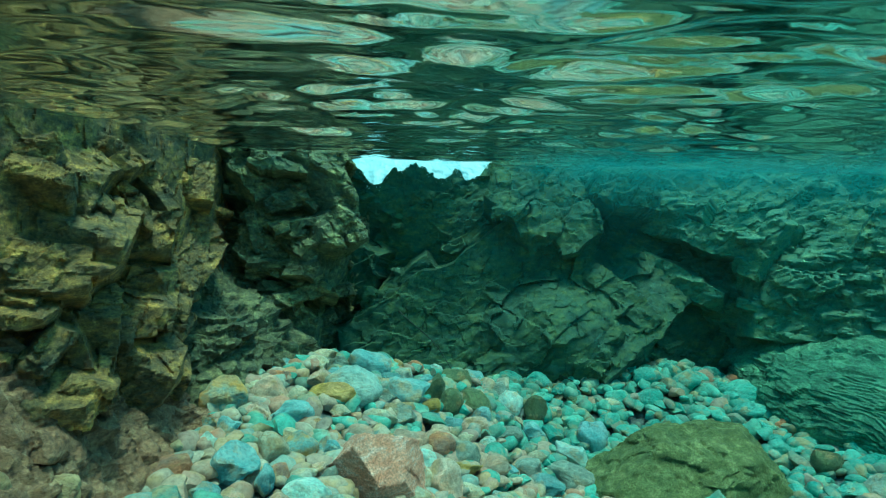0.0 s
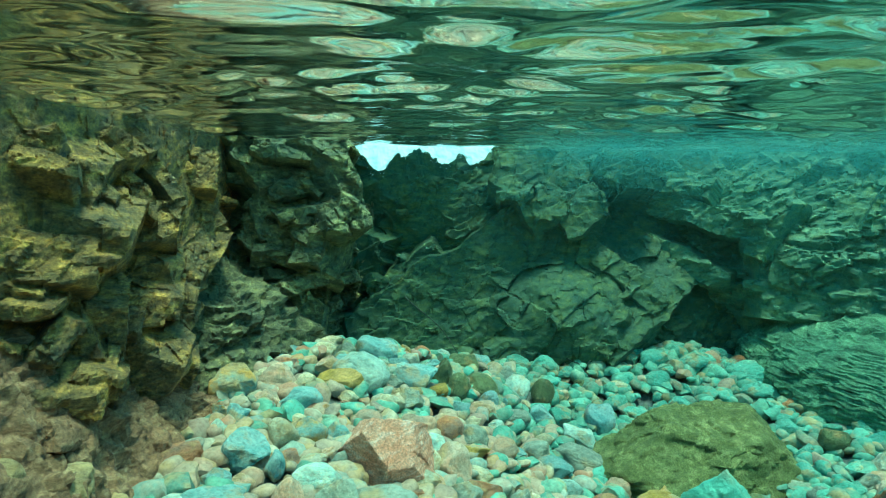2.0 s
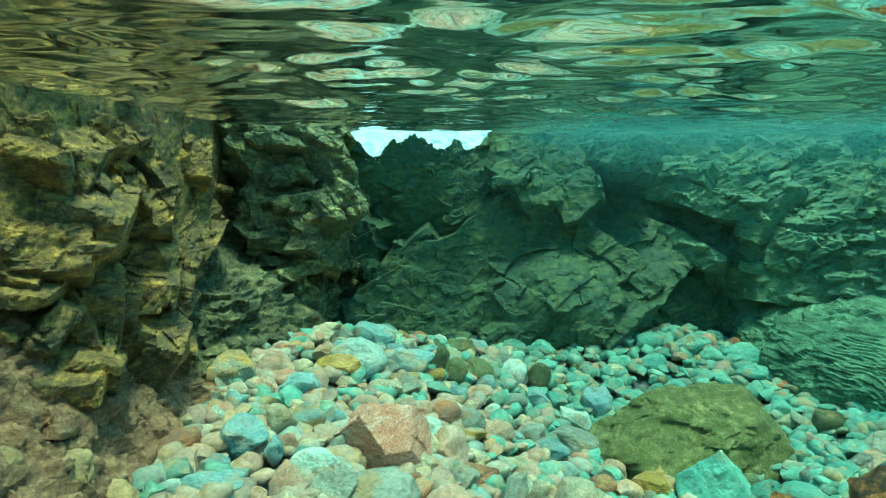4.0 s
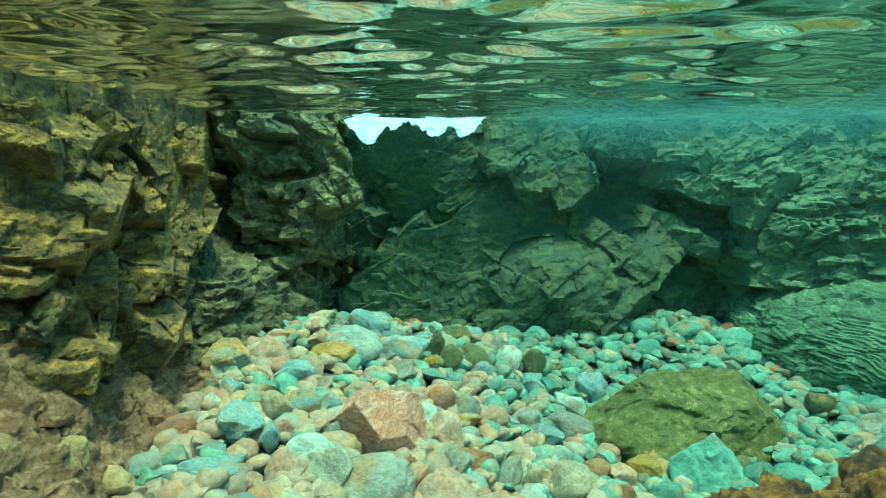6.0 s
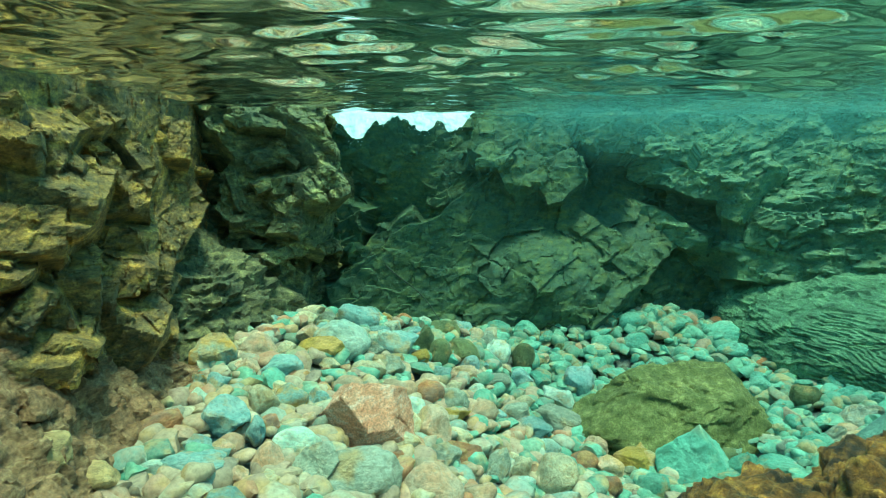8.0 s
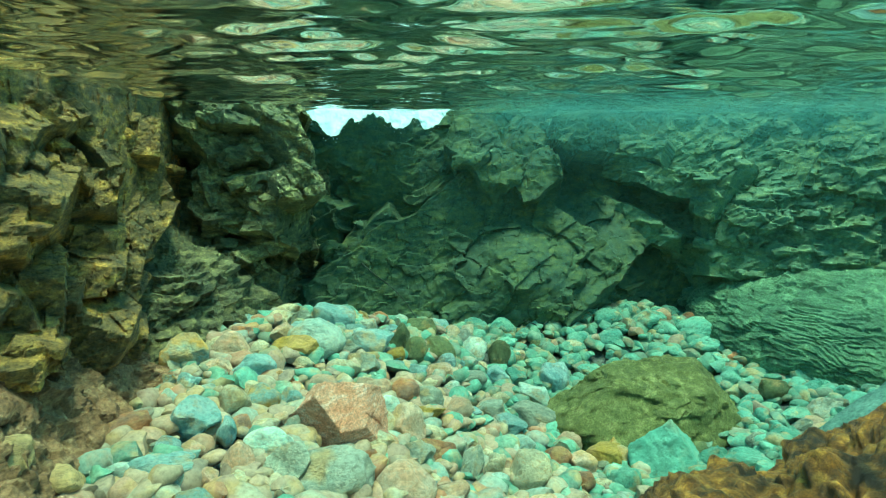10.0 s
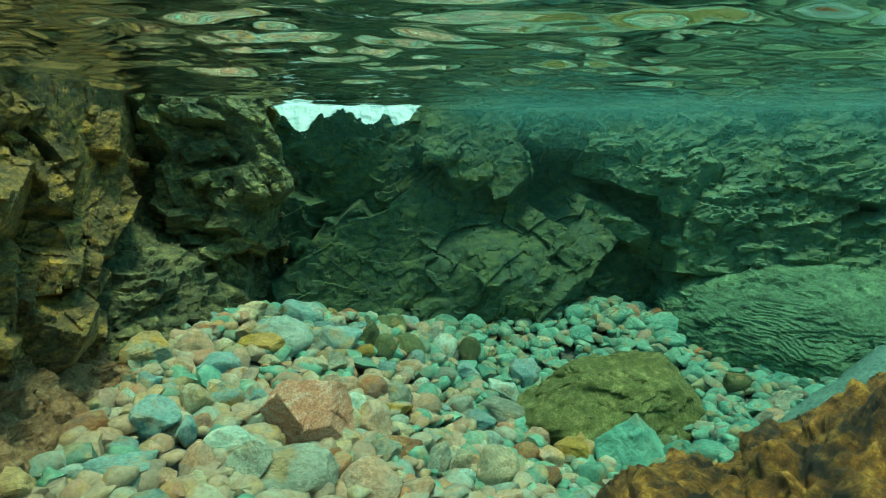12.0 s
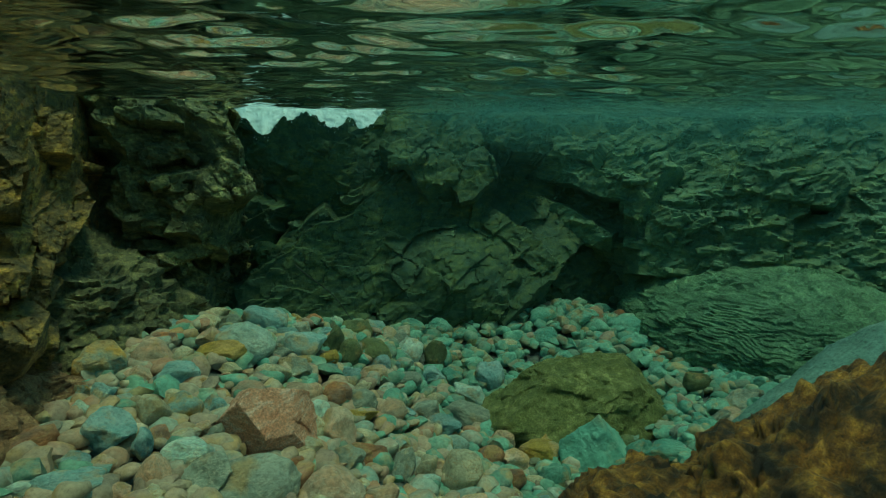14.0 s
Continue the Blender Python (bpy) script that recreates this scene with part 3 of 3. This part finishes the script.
def big_rock(name, centre, radii, turn, material, seed, sizes, label, level=6, fine=0.008, category="boulder", squash=1.6, dip=(0.5, 0.6, 0.0), ridges=0.0, lumps=0.0, planes=(), cap=1.0, crisp=0):
    """A single block: a squared ellipsoid or one cut by planes, then broken into facets, ridges or lumps."""
    v, f = ICO[level]
    s = np.sign(v) * np.abs(v) ** 0.75
    s = s / np.linalg.norm(s, axis=1, keepdims=True) * (1 + 0.12 * (np.abs(s).max(1, keepdims=True) - 0.6))
    if planes:
        reach = np.full(len(v), cap)
        for *c, h in planes:
            reach = np.minimum(reach, h / np.maximum(v @ (np.array(c) / np.linalg.norm(c)), 0.02))
        s = v * reach[:, None]
        v = v * np.array(radii) ** 2
    p = s * np.array(radii)
    n = v / np.array(radii)
    n /= np.linalg.norm(n, axis=1, keepdims=True)
    d = rock_relief(p + np.array(centre), seed, sizes, turn=dip, squash=squash) + fine * fbm(p * 25, 4, seed + 90)
    if lumps:
        d = d + lumps * (1.6 * np.abs(vnoise(p * 11, seed + 96)) + 0.8 * np.abs(vnoise(p * 24, seed + 97)) + 0.45 * np.abs(vnoise(p * 52, seed + 98)) - 1.0)
    if ridges:
        fan = (p[:, 2] + 0.5 * p[:, 1] + 0.15 * p[:, 0]) / 0.026 + 2.2 * fbm(p * 4.0, 3, seed + 95) + 0.7 * vnoise(p * 16.0, seed + 94)
        d = d + ridges * (0.5 - (fan - np.floor(fan))) * np.clip(0.75 + 1.0 * vnoise(p * 6.0, seed + 93), 0.1, 1.3)
    p = p + n * d[:, None]
    ob = mesh_object(name, p, f, material)
    ob.matrix_world = pose(*centre, *turn)
    if crisp:
        ob.data.set_sharp_from_angle(angle=radians(crisp))
    return tagged(ob, label, category)


big_rock("ledge_rock", (-0.90, 2.18, -0.79), (0.46, 0.55, 0.50), (0, 0, 10), M_BROKEN, 64, [(0.2, 0.035), (0.075, 0.024), (0.03, 0.011)],
         "ochre-brown ledge of broken rock with a flat silty top", category="rock", level=6, fine=0.005, crisp=35, squash=2.0,
         planes=((0.30, -0.30, 0.90, 0.46), (0.80, -0.45, 0.35, 0.52), (0.2, -0.9, 0.4, 0.55), (0.6, 0.2, 0.75, 0.52)))
big_rock("layered_ledge_rock", (2.02, 2.50, -1.00), (0.66, 0.50, 0.27), (14, 0, -56), M_LEDGE, 81, [(0.35, 0.014), (0.08, 0.008)],
         "pale green layered bedrock ledge with fine ridges", squash=4.0, dip=(0.2, 0.1, 0.6), category="rock", level=7, fine=0.004, ridges=0.0075, crisp=40)
big_rock("smooth_ledge_rock", (1.66, 1.50, -1.00), (0.62, 0.24, 0.18), (0, -26, 8), M_SMOOTH, 83, [(0.4, 0.02)],
         "smooth pale blue-green bedrock ledge beside the orange rock", category="rock", level=5)
big_rock("orange_rock", (1.03, 0.78, -0.962), (0.45, 0.36, 0.40), (0, -16, 20), M_ORANGE, 91, [(0.25, 0.03), (0.08, 0.006)],
         "knobbly orange-brown algae-covered rock close by", category="rock", level=7, fine=0.008, lumps=0.030)
big_rock("orange_rock", (0.63, 0.90, -0.972), (0.27, 0.18, 0.215), (0, 0, 40), M_ORANGE, 92, [(0.2, 0.03), (0.06, 0.006)],
         "low orange-brown algae-covered rock beside a larger one", category="rock", level=6, fine=0.007, lumps=0.020)
big_rock("mossy_boulder", (0.955, 2.10, -1.20), (0.375, 0.28, 0.25), (0, 0, -4), M_BOULDER, 95, [(0.25, 0.010), (0.09, 0.009), (0.03, 0.004)],
         "flat olive-green algae-covered boulder on the gravel", level=6, fine=0.005, cap=1.12, crisp=40,
         planes=((-0.76, -0.10, 0.62, 0.80), (0.02, -0.30, 0.95, 0.74), (0.80, -0.10, 0.56, 0.82), (-0.10, -0.80, 0.58, 0.80),
                 (0.45, -0.80, 0.25, 0.86), (0.95, -0.2, 0.1, 0.94), (0.02, 0.3, 0.95, 0.76), (-0.55, 0.60, 0.58, 0.66)))
big_rock("red_stone", (-0.165, 1.50, -0.905), (0.108, 0.10, 0.118), (0, -14, 6), M_RED, 107, [(0.10, 0.004), (0.03, 0.0025)],
         "angular brick-red stone with pale bands on the gravel", level=6, fine=0.0015, category="stone", cap=1.45, crisp=30,
         planes=((-0.70, -0.70, 0.10, 0.58), (0.42, -0.62, 0.66, 0.60), (0.86, -0.30, 0.10, 0.86), (0.20, -0.85, -0.40, 0.84), (-0.50, 0.10, 0.85, 0.82), (0.3, 0.4, 0.85, 0.78)))
pointed = big_rock("cobble", (0.905, 1.75, -1.19), (0.125, 0.11, 0.15), (0, 0, 10), STONE["aqua"], 111, [(0.10, 0.006), (0.03, 0.003)],
                   "large pointed aqua-green water-tinted stone beside the boulder", level=5, fine=0.002, category="stone", cap=1.1,
                   planes=((-0.72, -0.40, 0.56, 0.50), (0.66, -0.35, 0.66, 0.50), (0.1, -0.86, 0.5, 0.62), (0.0, 0.8, 0.6, 0.5)))
tagged(pointed, "large pointed aqua-green water-tinted stone beside the boulder", "stone", "stones of the stream bed")

def block_mesh(seed, material, level=5):
    """An angular broken block with flat cleavage faces, one unit across."""
    v, f = ICO[level]
    rng = np.random.RandomState(seed)
    reach = np.full(len(v), 9.0)
    for k in range(13):
        n = np.zeros(3)
        if k < 6:
            n[k // 2] = 1 - 2 * (k % 2)
            n = n + rng.normal(size=3) * 0.16
            h = 0.5
        else:
            n = rng.normal(size=3)
            h = rng.uniform(0.43, 0.64)
        n /= np.linalg.norm(n)
        reach = np.minimum(reach, h / np.maximum(v @ n, 0.02))
    p = v * reach[:, None]
    p += v * (0.035 * facets(p / 0.4, seed) + 0.022 * facets(p / 0.16, seed + 3) + 0.012 * facets(p / 0.07, seed + 5) + 0.012 * fbm(p * 9, 4, seed + 1))[:, None]
    ob = mesh_object("rock_block", p, f, material)
    me = ob.data
    me.set_sharp_from_angle(angle=radians(24))
    bpy.data.objects.remove(ob)
    return me


def build_blocks():
    """Loose broken blocks on the rusty shelf."""
    rng = random.Random(23)
    shelf = bpy.data.objects["bedrock_shelf"]
    rusty = [block_mesh(330 + i, M_FLOORROCK, 4) for i in range(4)]
    line_y, line_z = [0.4, 1.04, 1.27, 1.77, 2.3], [-0.42, -0.485, -0.57, -0.80, -0.92]
    for _ in range(14):
        y, x = rng.uniform(0.75, 1.8), rng.uniform(-0.92, -0.68)
        joint = float(np.interp(y, line_y, line_z))
        t = (x + 0.88) / 0.24
        z = joint + (-0.93 - joint) * (0.4 * t if t < 0 else t)
        ob = new("rock_block", rng.choice(rusty))
        ob.parent = shelf
        ob.matrix_basis = pose(x, y, z - 0.008, -30 + rng.uniform(-22, 20), 35 + rng.uniform(-15, 15), rng.uniform(-16, 16)) @ Matrix.Diagonal((rng.uniform(0.05, 0.09), rng.uniform(0.08, 0.18), rng.uniform(0.04, 0.07), 1))


build_blocks()


def stick(x0, y0, z0, x1, y1, z1, r, label):
    """A thin waterlogged branch, tapered and slightly crooked."""
    a, b = np.array((x0, y0, z0)), np.array((x1, y1, z1))
    n, m = 14, 8
    way = (b - a) / np.linalg.norm(b - a)
    side = np.cross(way, (0, 0, 1.0))
    side /= np.linalg.norm(side)
    up = np.cross(side, way)
    verts = []
    for i in range(n):
        t = i / (n - 1)
        c = a + (b - a) * t + (side * math.sin(7 * t + x0) + up * math.sin(5 * t + z0)) * 0.012
        rr = r * (1 - 0.6 * t)
        verts += [c + (side * math.cos(2 * math.pi * k / m) + up * math.sin(2 * math.pi * k / m)) * rr for k in range(m)]
    faces = [(i * m + k, i * m + (k + 1) % m, (i + 1) * m + (k + 1) % m, (i + 1) * m + k) for i in range(n - 1) for k in range(m)]
    ob = mesh_object("stick", np.array(verts), np.array(faces), M_STICK)
    tagged(ob, label, "stick", "sunken sticks")


stick(-0.192, 2.620, -0.699, 0.068, 2.520, -0.940, 0.004, "thin silt-covered stick leaning on the slab")
stick(0.584, 2.720, -1.003, 0.684, 2.660, -1.098, 0.004, "short pale sunken stick behind the gravel")


# ---- stones ----
def stone_variant(seed, angular, level=3):
    v, f = ICO[level]
    p = v.copy()
    rng = np.random.RandomState(seed)
    for _ in range(9 if angular else 6):
        n = rng.normal(size=3)
        n /= np.linalg.norm(n)
        h = rng.uniform(0.50, 0.74) if angular else rng.uniform(0.6, 0.85)
        over = np.clip(p @ n - h, 0, None)
        p = p - over[:, None] * n * (0.97 if angular else 0.8)
    p += v * (0.13 * fbm(v * 1.3, 2, seed) + 0.035 * fbm(v * 4, 3, seed + 7) + (0.012 * facets(v * 3.0, seed + 9) if angular else 0))[:, None]
    size = p.max(0) - p.min(0)
    return (p - (p.max(0) + p.min(0)) / 2) / size, f


def stone_mesh(seed, angular, material, level=3):
    p, f = stone_variant(seed, angular, level)
    ob = mesh_object("cobble", p, f, material)
    me = ob.data
    if angular:
        me.set_sharp_from_angle(angle=radians(26))
    bpy.data.objects.remove(ob)
    return me


MESHES = {k: [stone_mesh(100 + 13 * n + 7 * i, i % 2 == 1, m, 4) for i in range(6)] for n, (k, m) in enumerate(STONE.items())}
PLACED = []


def cobble(kind, x, y, w, h, rng, sink=0.22, base=None):
    ob = new("cobble", rng.choice(MESHES[kind]))
    d = math.sqrt(w * h) * rng.uniform(0.8, 1.1)
    z = (float(bed_z(x, y)) if base is None else base) + h * (0.5 - sink)
    ob.matrix_world = pose(x, y, z, rng.uniform(-14, 14), rng.uniform(-16, 16), rng.uniform(-25, 25)) @ Matrix.Diagonal((w * 1.08, d, h * 1.12, 1))
    size = "large" if w > 0.11 else "small" if w < 0.06 else "fist-sized"
    tagged(ob, f"{size} {WORDS[kind]} stone lying on the stream bed", "stone", "stones of the stream bed")
    PLACED.append((x, y, 0.5 * w))


COBBLES = {
    "ochre": [(-0.69, 1.80, 0.148, 0.116), (-0.38, 1.56, 0.088, 0.084), (0.78, 1.84, 0.153, 0.102)],
    "pink": [(-0.57, 1.89, 0.116, 0.097), (-0.64, 1.28, 0.071, 0.045), (-0.36, 1.25, 0.080, 0.093), (-0.09, 1.79, 0.112, 0.093), (0.02, 1.62, 0.109, 0.131), (0.02, 1.31, 0.155, 0.113), (1.40, 1.69, 0.112, 0.108)],
    "teal": [(-0.46, 1.74, 0.140, 0.090), (-0.61, 1.61, 0.067, 0.070), (-0.51, 1.41, 0.115, 0.107), (-0.31, 1.59, 0.070, 0.073), (-0.43, 1.38, 0.048, 0.075), (-0.54, 1.29, 0.082, 0.060), (-0.52, 1.20, 0.141, 0.064), (-0.29, 2.32, 0.170, 0.108), (-0.13, 2.18, 0.172, 0.111), (0.17, 2.26, 0.089, 0.070), (0.26, 1.96, 0.062, 0.045), (0.65, 2.33, 0.121, 0.135), (0.40, 2.30, 0.095, 0.076), (1.05, 1.74, 0.093, 0.097), (1.15, 1.69, 0.188, 0.072), (1.39, 2.50, 0.129, 0.088), (1.62, 2.39, 0.232, 0.109), (1.18, 2.68, 0.137, 0.110)],
    "gold": [(-0.37, 1.93, 0.154, 0.091), (-0.04, 2.16, 0.098, 0.058), (0.10, 1.81, 0.104, 0.072), (0.72, 1.80, 0.16, 0.10)],
    "pale": [(-0.31, 2.02, 0.197, 0.145), (-0.63, 1.53, 0.061, 0.053), (-0.48, 1.17, 0.055, 0.048), (-0.61, 1.21, 0.108, 0.046), (0.31, 2.42, 0.114, 0.109), (-0.04, 1.71, 0.082, 0.082), (0.53, 2.19, 0.137, 0.101), (1.41, 2.40, 0.082, 0.067), (1.46, 2.65, 0.245, 0.103)],
    "cream": [(-0.45, 1.51, 0.091, 0.094), (-0.35, 1.44, 0.076, 0.048), (-0.19, 1.89, 0.098, 0.074), (0.11, 1.67, 0.077, 0.058), (0.29, 1.58, 0.071, 0.084), (0.39, 1.56, 0.120, 0.133), (0.72, 1.98, 0.084, 0.067)],
    "rust": [(-0.37, 1.71, 0.078, 0.060), (-0.40, 1.41, 0.056, 0.056), (0.01, 1.89, 0.102, 0.083), (1.52, 2.42, 0.120, 0.085)],
    "grey": [(-0.25, 1.27, 0.111, 0.108), (0.26, 2.52, 0.106, 0.070), (-0.14, 1.98, 0.135, 0.082), (0.04, 1.48, 0.132, 0.079), (-0.14, 1.27, 0.179, 0.115), (0.22, 1.56, 0.063, 0.100), (0.50, 2.06, 0.173, 0.087)],
    "olive": [(-0.02, 2.30, 0.085, 0.117), (0.08, 2.49, 0.127, 0.091), (0.05, 2.24, 0.087, 0.106), (0.15, 2.32, 0.143, 0.105), (0.42, 2.42, 0.095, 0.125)],
    "tan": [(-0.95, 1.25, 0.133, 0.075), (-0.77, 1.15, 0.111, 0.049)],
}
pick = random.Random(4)
for kind, rows in COBBLES.items():
    for x, y, w, h in rows:
        # Stones farther right take the colour that includes the water's tint.
        if x > 0.85 and kind in ("teal", "pale"):
            kind = "aqua"
        cobble(kind, x, y, w, h, pick)


for x, y, w, h, base in ((-0.76, 1.06, 0.13, 0.08, -0.77), (-0.69, 1.12, 0.12, 0.06, -0.86), (-0.80, 0.96, 0.09, 0.06, -0.70)):
    cobble("tan", x, y, w, h, pick, 0.3, base)


def left_edge(y):
    return float(np.interp(y, [0.5, 1.1, 1.5, 1.8, 2.2, 2.6], [-0.72, -0.72, -0.72, -0.74, -0.66, -0.6]))


def on_bed(x, y):
    if x < left_edge(y) or y > 3.05:
        return False
    if ((x - 0.98) / 0.34) ** 2 + ((y - 2.12) / 0.24) ** 2 < 1 or ((x + 0.165) / 0.10) ** 2 + ((y - 1.53) / 0.08) ** 2 < 1:
        return False
    return x < 1.9


def tinted_warm_share(x, y):
    """How much of the gravel is cream, pink and rust: less with distance, which paints in the water's tint."""
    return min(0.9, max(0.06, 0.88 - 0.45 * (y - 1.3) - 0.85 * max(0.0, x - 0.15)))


COOL = ["teal"] * 5 + ["pale"] * 3 + ["grey"] * 4 + ["olive"]
WARM = ["cream"] * 4 + ["pink"] * 4 + ["rust"] * 2 + ["ochre"] * 2
made = 0
tries = 0
while made < 290 and tries < 20000:
    tries += 1
    x, y = pick.uniform(-0.75, 1.85), pick.uniform(1.0, 3.0)
    w = pick.choice((0.06, 0.07, 0.08, 0.09, 0.10, 0.12))
    if not on_bed(x, y) or any((x - a) ** 2 + (y - b) ** 2 < (0.8 * (0.5 * w + r)) ** 2 for a, b, r in PLACED):
        continue
    kind = pick.choice(WARM if pick.random() < tinted_warm_share(x, y) else COOL)
    # Past this line cool stones get the tone with the water's tint painted in.
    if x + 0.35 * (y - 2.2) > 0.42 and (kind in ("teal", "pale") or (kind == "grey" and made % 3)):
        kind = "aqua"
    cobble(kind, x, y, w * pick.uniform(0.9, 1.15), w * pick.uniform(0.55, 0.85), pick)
    made += 1


def build_gravel(count, seed):
    """The small stones between the large ones, heaped in two layers."""
    rng = np.random.RandomState(seed)
    shapes = [stone_variant(500 + i, i % 4 > 0, 2)[0] for i in range(12)]
    face = ICO[2][1]
    heaps = {True: [], False: []}
    n = 0
    while n < count:
        x, y = rng.uniform(-0.8, 2.0), rng.uniform(0.5, 3.1)
        if not on_bed(x, y):
            continue
        s = 0.036 + 0.048 * rng.rand() ** 1.1
        p = shapes[rng.randint(12)] * np.array([s * rng.uniform(0.9, 1.5), s, s * rng.uniform(0.5, 0.9)])
        r = np.array(Euler((rng.uniform(-0.5, 0.5), rng.uniform(-0.5, 0.5), rng.uniform(0, 6.3))).to_matrix())
        p = p @ r.T + np.array([x, y, float(bed_z(x, y)) + rng.uniform(-0.012, 0.028)])
        heaps[rng.rand() < tinted_warm_share(x, y)].append(p)
        n += 1
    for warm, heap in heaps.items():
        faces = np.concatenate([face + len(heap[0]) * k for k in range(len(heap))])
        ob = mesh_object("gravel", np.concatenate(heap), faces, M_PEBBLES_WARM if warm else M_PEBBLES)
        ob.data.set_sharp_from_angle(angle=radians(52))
        tagged(ob, "small cream, pink and rust gravel of the stream bed" if warm else "small blue-green and grey gravel of the stream bed with water tint in its colour", "gravel", kind="stuff")


build_gravel(3900, 8)


# ---- water surface ----
def build_water():
    gx = np.linspace(-1.6, 3.1, 380)
    gy = np.concatenate([np.linspace(-2.3, -0.6, 30, endpoint=False), np.linspace(-0.6, 3.7, 360)])
    X, Y = np.meshgrid(gx, gy, indexing="ij")
    p = np.stack([X.ravel(), Y.ravel(), np.zeros(X.size)], 1)
    q = p * np.array([0.9, 2.2, 1.0])
    q[:, :2] += 0.12 * np.stack([fbm(p * 2.0, 2, 71), fbm(p * 2.0, 2, 72)], 1)
    z = 0.010 * vnoise(q * 3.1, 78) + 0.0092 * vnoise(q * 7.2, 74) + 0.0058 * vnoise(q * 14.0, 75) + 0.0020 * vnoise(q * 29.0, 76)
    p[:, 2] = z * np.clip((p[:, 1] + 0.9) / 0.3, 0.1, 1)
    ob = mesh_object("water", p, grid_faces(len(gx), len(gy)), M_WATER)
    ob.visible_shadow = False
    tagged(ob, "clear rippled green stream water surface seen from below", "water", kind="structure")


build_water()


# ---- foam ----
def build_foam():
    """Froth under the inflow: a lumpy white curtain that hangs in ragged tongues, with loose bubbles along its edge."""
    nx, nz = 480, 26
    x = np.linspace(-0.79, 0.27, nx)
    line = np.stack([x, np.zeros(nx), np.zeros(nx)], 1)
    depth = 0.076 + 0.055 * vnoise(line * 7.0 + 2.2, 31) + 0.034 * vnoise(line * 19.0, 32) + 0.018 * vnoise(line * 48.0, 33) + 0.006 * vnoise(line * 110.0, 34)
    depth = np.maximum(depth, 0.012) * np.clip((x + 0.81) / 0.10, 0, 1) * np.clip((0.22 - x) / 0.08, 0, 1)
    t = np.linspace(0, 1, nz)
    X, T = np.meshgrid(x, t, indexing="ij")
    Z = 0.012 - T * (depth[:, None] + 0.012)
    p = np.stack([X.ravel(), (2.86 + 0.9 * Z).ravel(), Z.ravel()], 1)
    p[:, 1] -= 0.007 * fbm(p * 24, 3, 35)
    p[:, 0] += 0.006 * fbm(p * 40, 3, 36)
    faces = grid_faces(nx, nz)
    back = p + np.array([0, 0.03, 0])
    rng = np.random.RandomState(12)
    v, face = ICO[1]
    verts, tri = [], []
    for n in range(160):
        i = rng.randint(nx)
        d = depth[i]
        s = rng.uniform(0.001, 0.0024)
        z = -d * rng.uniform(0.9, 1.3) - 0.004
        verts.append(v * s + np.array([x[i], 2.86 + 0.9 * z + rng.uniform(-0.03, 0.03), z]))
        tri.append(face + 12 * n)
    ob = mesh_object("foam", np.concatenate([p, back]), np.concatenate([faces, faces[:, ::-1] + len(p)]), M_FOAM)
    tagged(ob, "bright white ragged curtain of froth under the inflow", "foam", kind="stuff")
    ob = mesh_object("bubbles", np.concatenate(verts), np.concatenate(tri), M_FOAM)
    tagged(ob, "loose white bubbles along the edge of the froth", "bubbles", kind="stuff")


build_foam()


# ---- flakes for the water haze ----
def build_haze_flakes(count):
    """Tiny flakes added along the far side to stand in for water haze, thickest under the surface."""
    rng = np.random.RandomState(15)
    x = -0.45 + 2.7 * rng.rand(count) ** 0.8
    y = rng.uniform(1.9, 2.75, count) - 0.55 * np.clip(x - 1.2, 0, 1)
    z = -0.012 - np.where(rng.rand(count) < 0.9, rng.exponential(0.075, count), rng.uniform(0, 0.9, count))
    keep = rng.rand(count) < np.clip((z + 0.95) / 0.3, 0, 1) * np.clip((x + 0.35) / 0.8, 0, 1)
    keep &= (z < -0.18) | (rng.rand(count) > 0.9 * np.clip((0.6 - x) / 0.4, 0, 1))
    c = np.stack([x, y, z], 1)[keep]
    # All flakes slant up and forward so the haze they imitate is lit evenly.
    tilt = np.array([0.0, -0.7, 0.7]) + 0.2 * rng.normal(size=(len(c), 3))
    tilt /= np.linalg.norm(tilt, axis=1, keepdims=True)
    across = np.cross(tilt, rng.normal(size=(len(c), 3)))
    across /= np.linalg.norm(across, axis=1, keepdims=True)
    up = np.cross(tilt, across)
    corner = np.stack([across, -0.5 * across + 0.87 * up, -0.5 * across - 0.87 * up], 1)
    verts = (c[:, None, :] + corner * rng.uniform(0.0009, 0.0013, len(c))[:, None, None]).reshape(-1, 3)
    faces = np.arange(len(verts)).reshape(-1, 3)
    ob = mesh_object("silt", verts, faces, M_HAZE_FLAKE, smooth=False)
    tagged(ob, "blue-green flakes added to stand in for the haze of the water", "silt", kind="stuff")


build_haze_flakes(330000)
